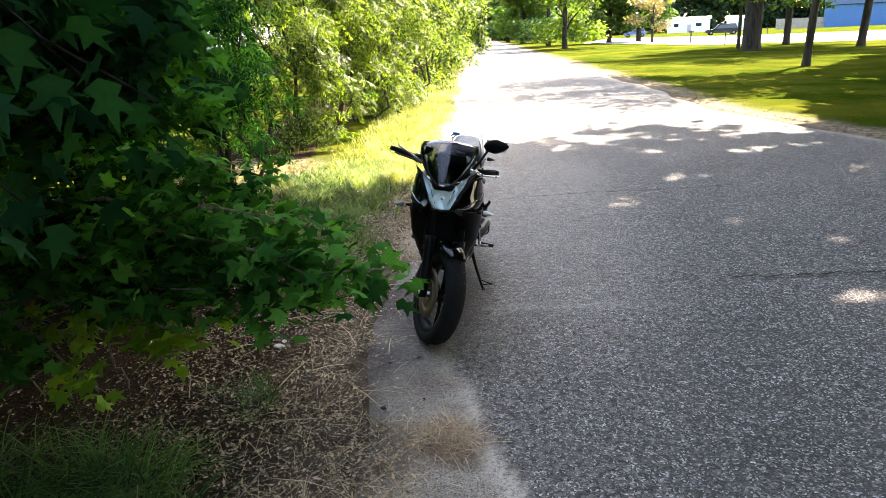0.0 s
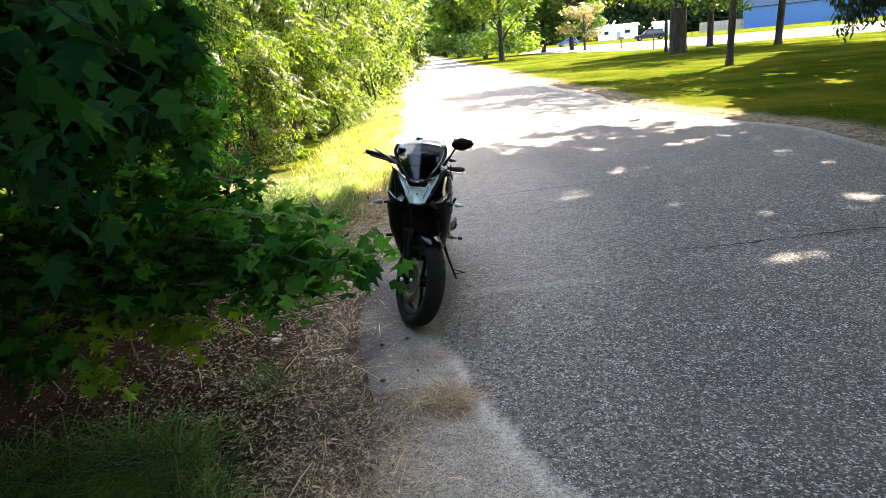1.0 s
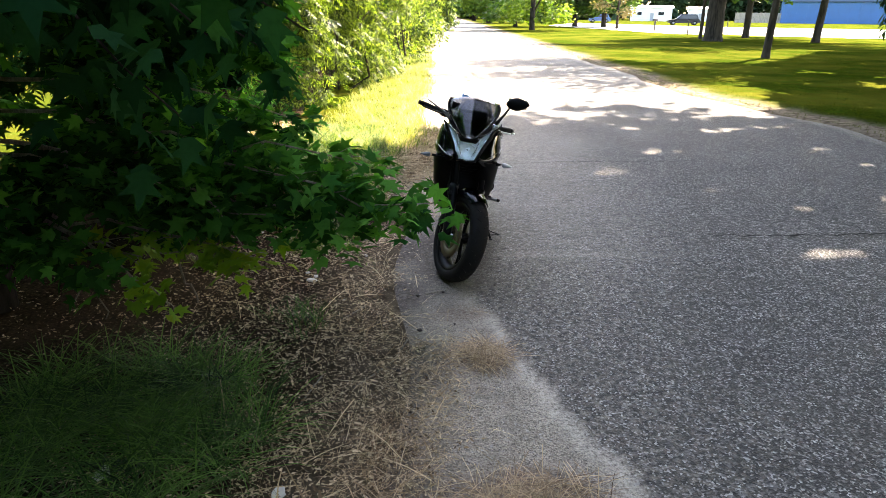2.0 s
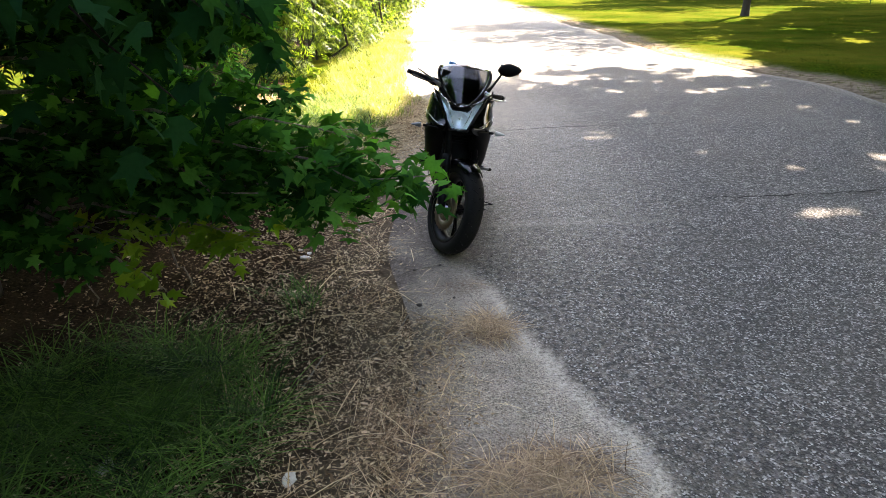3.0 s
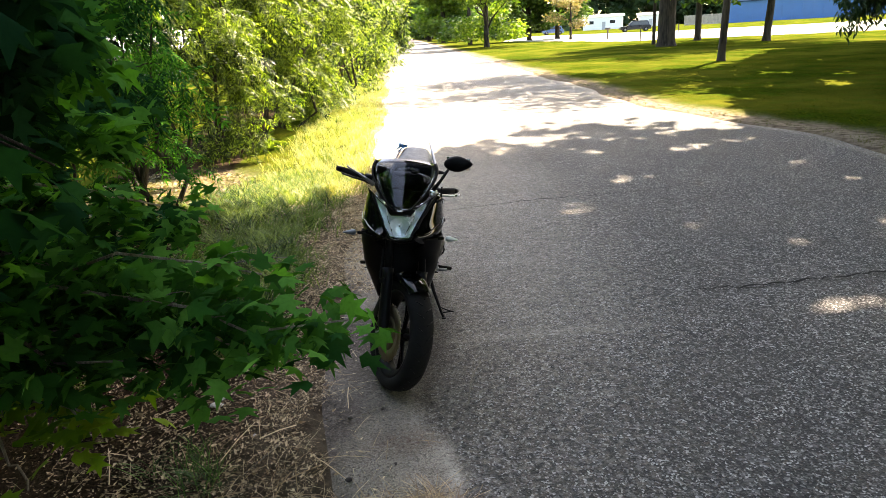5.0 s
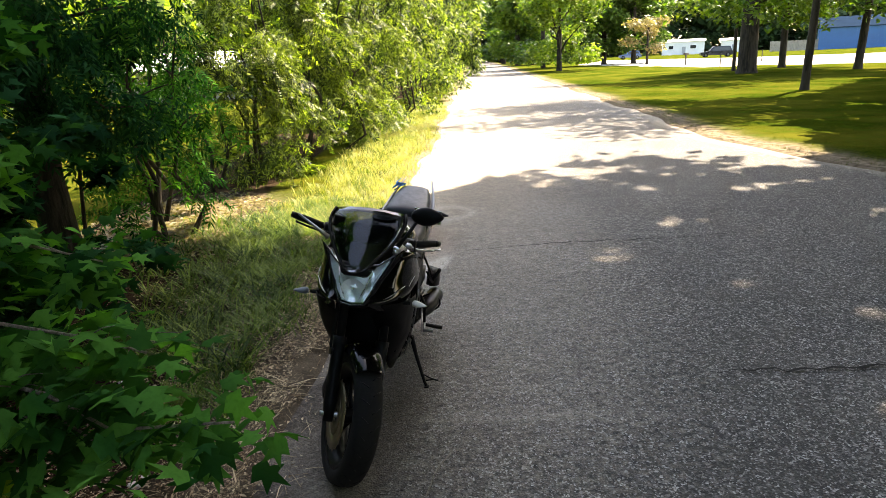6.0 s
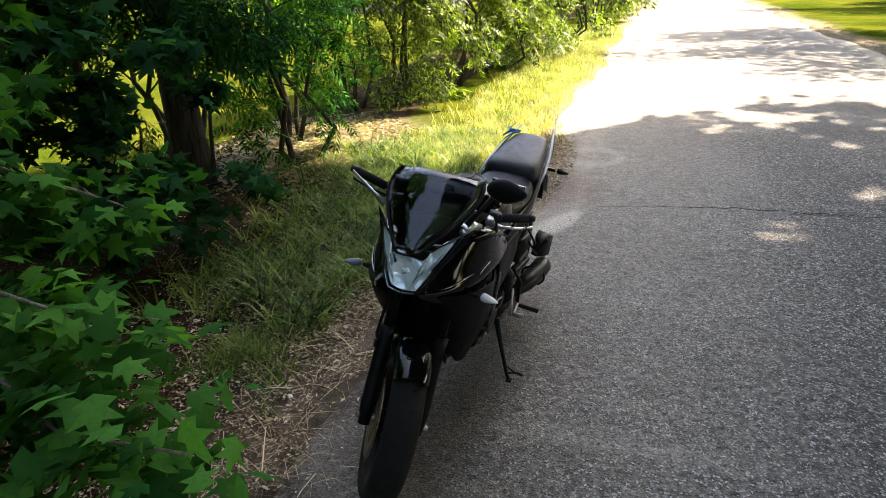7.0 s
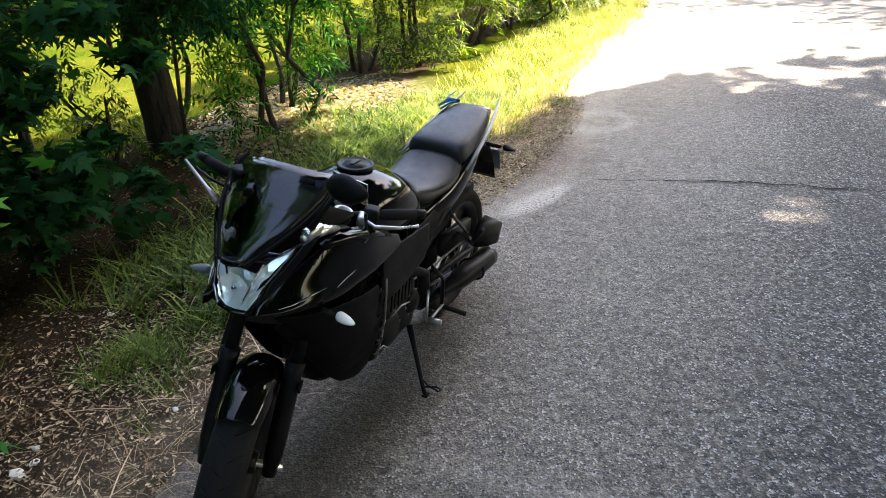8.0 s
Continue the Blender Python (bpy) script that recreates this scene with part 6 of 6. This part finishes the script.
for k, (x, y, h, g, reach, bare, size) in enumerate([(13.2, 71.5, 13.5, 0.28, 4.6, 1.0, 0.4), (14.5, 90.3, 13, 0.3, 5.6, 1.0, 0.6), (23.5, 94.4, 12, 0.35, 4.6, 1.9, 0.55), (26.9, 92.2, 12, 0.33, 4.4, 2.2, 0.55),
                                                     (15.2, 123.4, 15, 0.5, 6.0, 2.0, 0.75), (18.0, 127, 15, 0.5, 6.0, 2.0, 0.75), (16.3, 160, 17, 0.5, 7.0, 1.5, 0.95), (19.0, 195, 18, 0.5, 8.0, 1.5, 1.1)]):
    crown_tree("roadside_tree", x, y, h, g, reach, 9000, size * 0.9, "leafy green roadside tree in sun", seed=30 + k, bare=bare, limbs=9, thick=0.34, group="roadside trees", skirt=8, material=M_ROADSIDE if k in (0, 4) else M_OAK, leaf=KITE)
crown_tree("dry_tree", 25.4, 81.5, 6.0, 0.16, 2.8, 1500, 0.34, "small tree with dry pale tan leaves", seed=50, bare=1.3, material=M_PALE, thick=0.34)


def woods(name, x0, x1, y0, y1, height, count, size, seed, label, leaves=M_WOOD_FAR):
    """A far wood: trunks and crown clumps in an uneven band."""
    r = np.random.default_rng(seed)
    ob = thing(name, label=label, category="woods", kind="stuff")
    n = count // 60
    cx, cy = r.uniform(x0, x1, n), r.uniform(y0, y1, n)
    cz = height * (0.05 + 0.9 * r.random(n))
    at = np.concatenate([cloud((a, b, c), (3.4, 3.4, 2.6), 60, r) for a, b, c in zip(cx, cy, cz)])
    at = at[at[:, 2] > 0.3]
    foliage("crown", at, size * (0.7 + 0.6 * r.random(len(at))), KITE, leaves, ob)
    return ob


woods("far_woods", -10, 70, 225, 250, 26, 30000, 2.4, 3, "dark green woods at the end of the road")
woods("far_woods", 40, 230, 205, 235, 26, 52000, 2.4, 4, "dark green woods behind the buildings")
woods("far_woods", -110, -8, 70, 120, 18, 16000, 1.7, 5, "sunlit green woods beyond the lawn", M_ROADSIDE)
# Added behind the viewpoint, never in view, to shut out low sky.
woods("far_woods", -45, 50, -60, -40, 11, 9000, 1.6, 7, "unseen dark green woods added to cut light from behind")
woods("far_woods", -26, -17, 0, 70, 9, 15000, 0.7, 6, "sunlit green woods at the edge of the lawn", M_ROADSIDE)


def car(x, y, turn, paint, length, height, label):
    ob = thing("parked_car", pose(x, y, 0, 0, 0, turn), label=label, category="car", group="parked cars")
    h, w = length / 2, 0.92
    side = [(-h, 0.45), (-h + 0.05, 0.85), (-h + 0.25, 0.98), (h * 0.45, 0.98), (h - 0.12, 0.84), (h, 0.6), (h - 0.03, 0.35), (-h + 0.1, 0.3)]
    body = loft([[(px, py * k, pz) for px, pz in side] for py, k in ((-w, 0.94), (-w, 1.0), (w, 1.0), (w, 0.94))])
    part("body", body, paint, ob, soft=0, smooth=False)
    top = [(-h + 0.3, 0.97), (-h + 0.55, height - 0.04), (-h + 0.9, height), (h * 0.1, height), (h * 0.22, height - 0.04), (h * 0.5, 0.97)]
    part("cabin", loft([[(px, py * (1 - 0.12 * (pz > 1.1)), pz) for px, pz in top] for py in (-w * 0.96, w * 0.96)]), paint, ob, smooth=False)
    for s in (-1, 1):
        for a, b in ((-h + 0.55, -h * 0.25), (-h * 0.22, h * 0.2)):
            part("window", loft([[(px, s * (w * 0.86 + 0.02 + e) * (0.98 if pz > 1.2 else 1.06), pz) for px, pz in ((a, 1.05), (b + 0.12, 1.05), (b, height - 0.12), (a + 0.12, height - 0.12))] for e in (0, 0.02)]), M_CAR_GLASS, ob, smooth=False)
        for wx in (-h + 0.85, h - 0.85):
            tyre = part("wheel", lathe([(0.19, s * 0.72), (0.33, s * 0.72), (0.34, s * 0.8), (0.33, s * 0.93), (0.19, s * 0.93)], 24, centre=(wx, 0, 0.34)), M_RUBBER, ob)
            part("rim", lathe([(0.02, s * 0.9), (0.2, s * 0.9), (0.2, s * 0.87), (0.02, s * 0.87)], 20, centre=(wx, 0, 0.34)), M_ALLOY, tyre)
    return ob


car(47.8, 116.0, 166, M_CAR_DARK, 5.2, 1.75, "dark blue estate car parked on pale gravel")
car(40.6, 142.0, 172, M_CAR_BLUE, 4.5, 1.6, "blue car parked beyond the trees")


def shed(name, x, y, turn, size, wall_mat, roof_mat, label, ribs=0, doors=(), windows=()):
    """A plain building: walls, pitched roof with eaves, doors and windows set into the front."""
    w, d, h = size
    ob = thing(name, pose(x, y, 0, 0, 0, turn), label=label, category="building")
    part("wall", block((w, d, h), Matrix.Translation((0, 0, h / 2)), 0.02), wall_mat, ob, smooth=False)
    rise = 0.16 * d
    e = 0.35
    part("roof", loft([[(px, -d / 2 - e, h - 0.05), (px, 0, h + rise), (px, d / 2 + e, h - 0.05), (px, d / 2 + e, h - 0.17), (px, 0, h + rise - 0.12), (px, -d / 2 - e, h - 0.17)] for px in (-w / 2 - e, w / 2 + e)]), roof_mat, ob, smooth=False)
    for k in range(ribs):
        part("rib", block((0.06, 0.06, h - 0.1), Matrix.Translation((-w / 2 + (k + 0.5) * w / ribs, -d / 2 - 0.02, h / 2)), 0.01), wall_mat, ob, smooth=False)
    for px, pw, ph in doors:
        part("door", block((pw, 0.08, ph), Matrix.Translation((px, -d / 2 - 0.03, ph / 2)), 0.02), M_GREY_ROOF, ob, smooth=False)
    for px, pz, pw, ph in windows:
        win = part("window", block((pw + 0.16, 0.08, ph + 0.16), Matrix.Translation((px, -d / 2 - 0.03, pz)), 0.02), M_WHITE, ob, smooth=False)
        part("pane", block((pw, 0.04, ph), Matrix.Translation((px, -d / 2 - 0.065, pz)), 0.005), M_CAR_GLASS, win, smooth=False)
    return ob


shed("blue_building", 110.0, 143.6, -28, (52, 14, 4.6), M_BLUE_WALL, M_BLUE_ROOF, "long blue metal-sided building beyond the yard", ribs=26)
shed("white_trailer", 66.0, 182.0, -18, (10.5, 3.2, 3.4), M_WHITE, M_WHITE, "white trailer home among the trees", windows=((-3, 1.9, 1.1, 0.8), (2.5, 1.9, 1.4, 0.8)), doors=((0.2, 0.9, 2.0),))
shed("white_trailer", 78.0, 180.0, -20, (5.0, 3.0, 3.2), M_WHITE, M_WHITE, "small white trailer beside the larger one", doors=((0.5, 0.9, 2.0),))
shed("white_roofed_house", -15.0, 44.0, 18, (9.0, 6.0, 1.9), M_GREY_ROOF, M_WHITE, "low house with a white metal roof behind the lawn", windows=((-2, 1.2, 1.0, 0.8), (1.5, 1.2, 1.0, 0.8)))

# board fence and posts
fence = thing("board_fence", pose(83, 151, 0, 0, 0, -28), label="weathered grey board fence beside the blue building", category="fence")
for k in range(40):
    part("board", block((0.28, 0.04, 2.2 + 0.08 * math.sin(k * 2.3)), Matrix.Translation((-8 + 0.3 * k, 0, 1.1)), 0.006), M_FENCE, fence, smooth=False)
for z in (0.5, 1.7):
    part("rail", block((12.2, 0.06, 0.1), Matrix.Translation((-2, 0.06, z)), 0.005), M_FENCE, fence, smooth=False)
mailbox = thing("mailbox", pose(25.8, 70.1, 0), label="dark mailbox on a wooden post", category="mailbox")
part("post", block((0.12, 0.12, 1.1), Matrix.Translation((0, 0, 0.5)), 0.01), M_POST, mailbox, smooth=False)
part("box", loft([[(px, 0.11 * math.cos(a), 1.12 + 0.13 * max(math.sin(a), -0.6)) for a in np.linspace(-0.64, math.pi + 0.64, 10)] for px in (-0.25, 0.25)]), M_POST, mailbox)
for x, y in ((24.6, 58.8), (33.5, 70.0), (29.5, 66.0)):
    post = thing("marker_post", pose(x, y, 0), label="thin wooden marker post in the lawn", category="post", group="marker posts")
    part("post", tube([(0, 0, -0.1), (0, 0, 1.15), (0, 0, 1.2)], [0.05, 0.045, 0.03], 8), M_POST, post)


def drive():
    """A pale gravel drive that crosses the yard."""
    us = np.linspace(0, 1, 60)
    near = np.stack([np.interp(us, [0, 0.35, 0.7, 1], [21, 24, 36, 70]), np.interp(us, [0, 0.35, 0.7, 1], [100, 62, 50, 44])], -1)
    far = np.stack([np.interp(us, [0, 0.35, 0.7, 1], [34, 44, 60, 100]), np.interp(us, [0, 0.35, 0.7, 1], [135, 100, 84, 74])], -1)
    bm = bmesh.new()
    rows = []
    for k, (a, b) in enumerate(zip(near, far)):
        w = 0.6 * math.sin(k * 1.7)
        rows.append([bm.verts.new((*(a + (b - a) * v + (0, w * (v in (0, 1)))), 0.05 - 0.05 * (v in (0, 1)))) for v in (0, 0.03, 0.5, 0.97, 1)])
    for p, q in zip(rows, rows[1:]):
        for i in range(4):
            bm.faces.new((p[i], q[i], q[i + 1], p[i + 1]))
    return tagged(part("gravel_drive", bm, M_GRAVEL), "pale sunlit gravel drive across the yard", "drive", kind="structure")


drive()

# ---- small things on the ground ----
def scrap(x, y, size, label, seed):
    r = np.random.default_rng(seed)
    bm = bmesh.new()
    bmesh.ops.create_icosphere(bm, subdivisions=2, radius=1)
    for v in bm.verts:
        v.co = Vector((v.co.x * size, v.co.y * size * 0.7, v.co.z * size * 0.4)) * (0.75 + 0.5 * r.random())
    bm.transform(pose(x, y, float(ground_z(np.array(x), np.array(y))) + size * 0.3, 0, 0, 360 * r.random()))
    return tagged(part("paper_scrap", bm, M_PAPER, smooth=False), label, "litter", group="paper scraps")


for k, (x, y, s) in enumerate([(-0.98, 3.6, 0.032), (-0.655, 4.06, 0.016), (-1.02, 3.72, 0.016), (-0.84, 1.58, 0.035), (-1.52, 1.72, 0.04), (-0.75, 3.3, 0.012), (-1.5, 4.6, 0.02), (-0.96, 3.66, 0.02)]):
    scrap(x, y, s, "small crumpled white paper scrap on leaf litter", 200 + k)
for k, (x, y, s) in enumerate([(-0.30, 2.88, 0.016), (-0.48, 2.66, 0.018), (-0.3, 3.35, 0.013), (-0.14, 3.4, 0.012), (-0.42, 2.45, 0.02), (-0.1, 2.95, 0.009), (0.2, 3.5, 0.008), (-0.36, 2.1, 0.012)]):
    r = np.random.default_rng(300 + k)
    bm = bmesh.new()
    bmesh.ops.create_icosphere(bm, subdivisions=2, radius=1)
    for v in bm.verts:
        v.co = Vector((v.co.x * s, v.co.y * s * 0.8, v.co.z * s * 0.55)) * (0.85 + 0.3 * r.random())
    bm.transform(pose(x, y, 0.006 + s * 0.3, 0, 0, 90 * k))
    tagged(part("pebble", bm, M_STONE), "dark rounded pebble on the sandy asphalt", "stone", group="pebbles")


def crack(points, width, label, material=M_RUBBER):
    """A narrow irregular crack in the asphalt."""
    r = np.random.default_rng(int(points[0][1] * 100))
    pts = []
    for (ax, ay), (bx, by) in zip(points, points[1:]):
        for u in np.linspace(0, 1, 14, endpoint=False):
            pts.append((ax + (bx - ax) * u + 0.012 * r.normal(), ay + (by - ay) * u + 0.014 * r.normal()))
    bm = bmesh.new()
    rows = []
    for i, (x, y) in enumerate(pts):
        w = width * (0.4 + 0.9 * r.random()) * math.sin(math.pi * (i + 0.5) / len(pts)) ** 0.4
        rows.append((bm.verts.new((x, y - w, 0.010)), bm.verts.new((x, y + w, 0.010))))
    for p, q in zip(rows, rows[1:]):
        bm.faces.new((p[0], q[0], q[1], p[1]))
    return tagged(part("road_crack", bm, material), label, "crack", kind="structure")


crack([(1.9, 4.42), (2.6, 4.40), (3.4, 4.42), (4.6, 4.3)], 0.012, "dark transverse crack in the asphalt")
crack([(0.6, 7.05), (1.6, 7.2), (2.6, 7.15), (3.6, 7.3)], 0.010, "dark transverse crack in the asphalt")
for k, (pts) in enumerate([[(-0.62, 2.3), (-0.45, 2.52), (-0.36, 2.75)], [(-0.25, 3.36), (-0.12, 3.42)], [(-0.75, 3.0), (-0.62, 3.2)], [(0.28, 3.35), (0.34, 3.62), (0.42, 3.74)], [(-0.9, 2.0), (-0.78, 2.42)]]):
    line = [(x + 0.01 * math.sin(9 * i), y, 0.012 + 0.004 * i) for i, (x, y) in enumerate(pts)]
    tagged(part("fallen_twig", tube(line, 0.004, 5), M_TWIG), "pale fallen twig lying on the verge", "twig", group="fallen twigs")
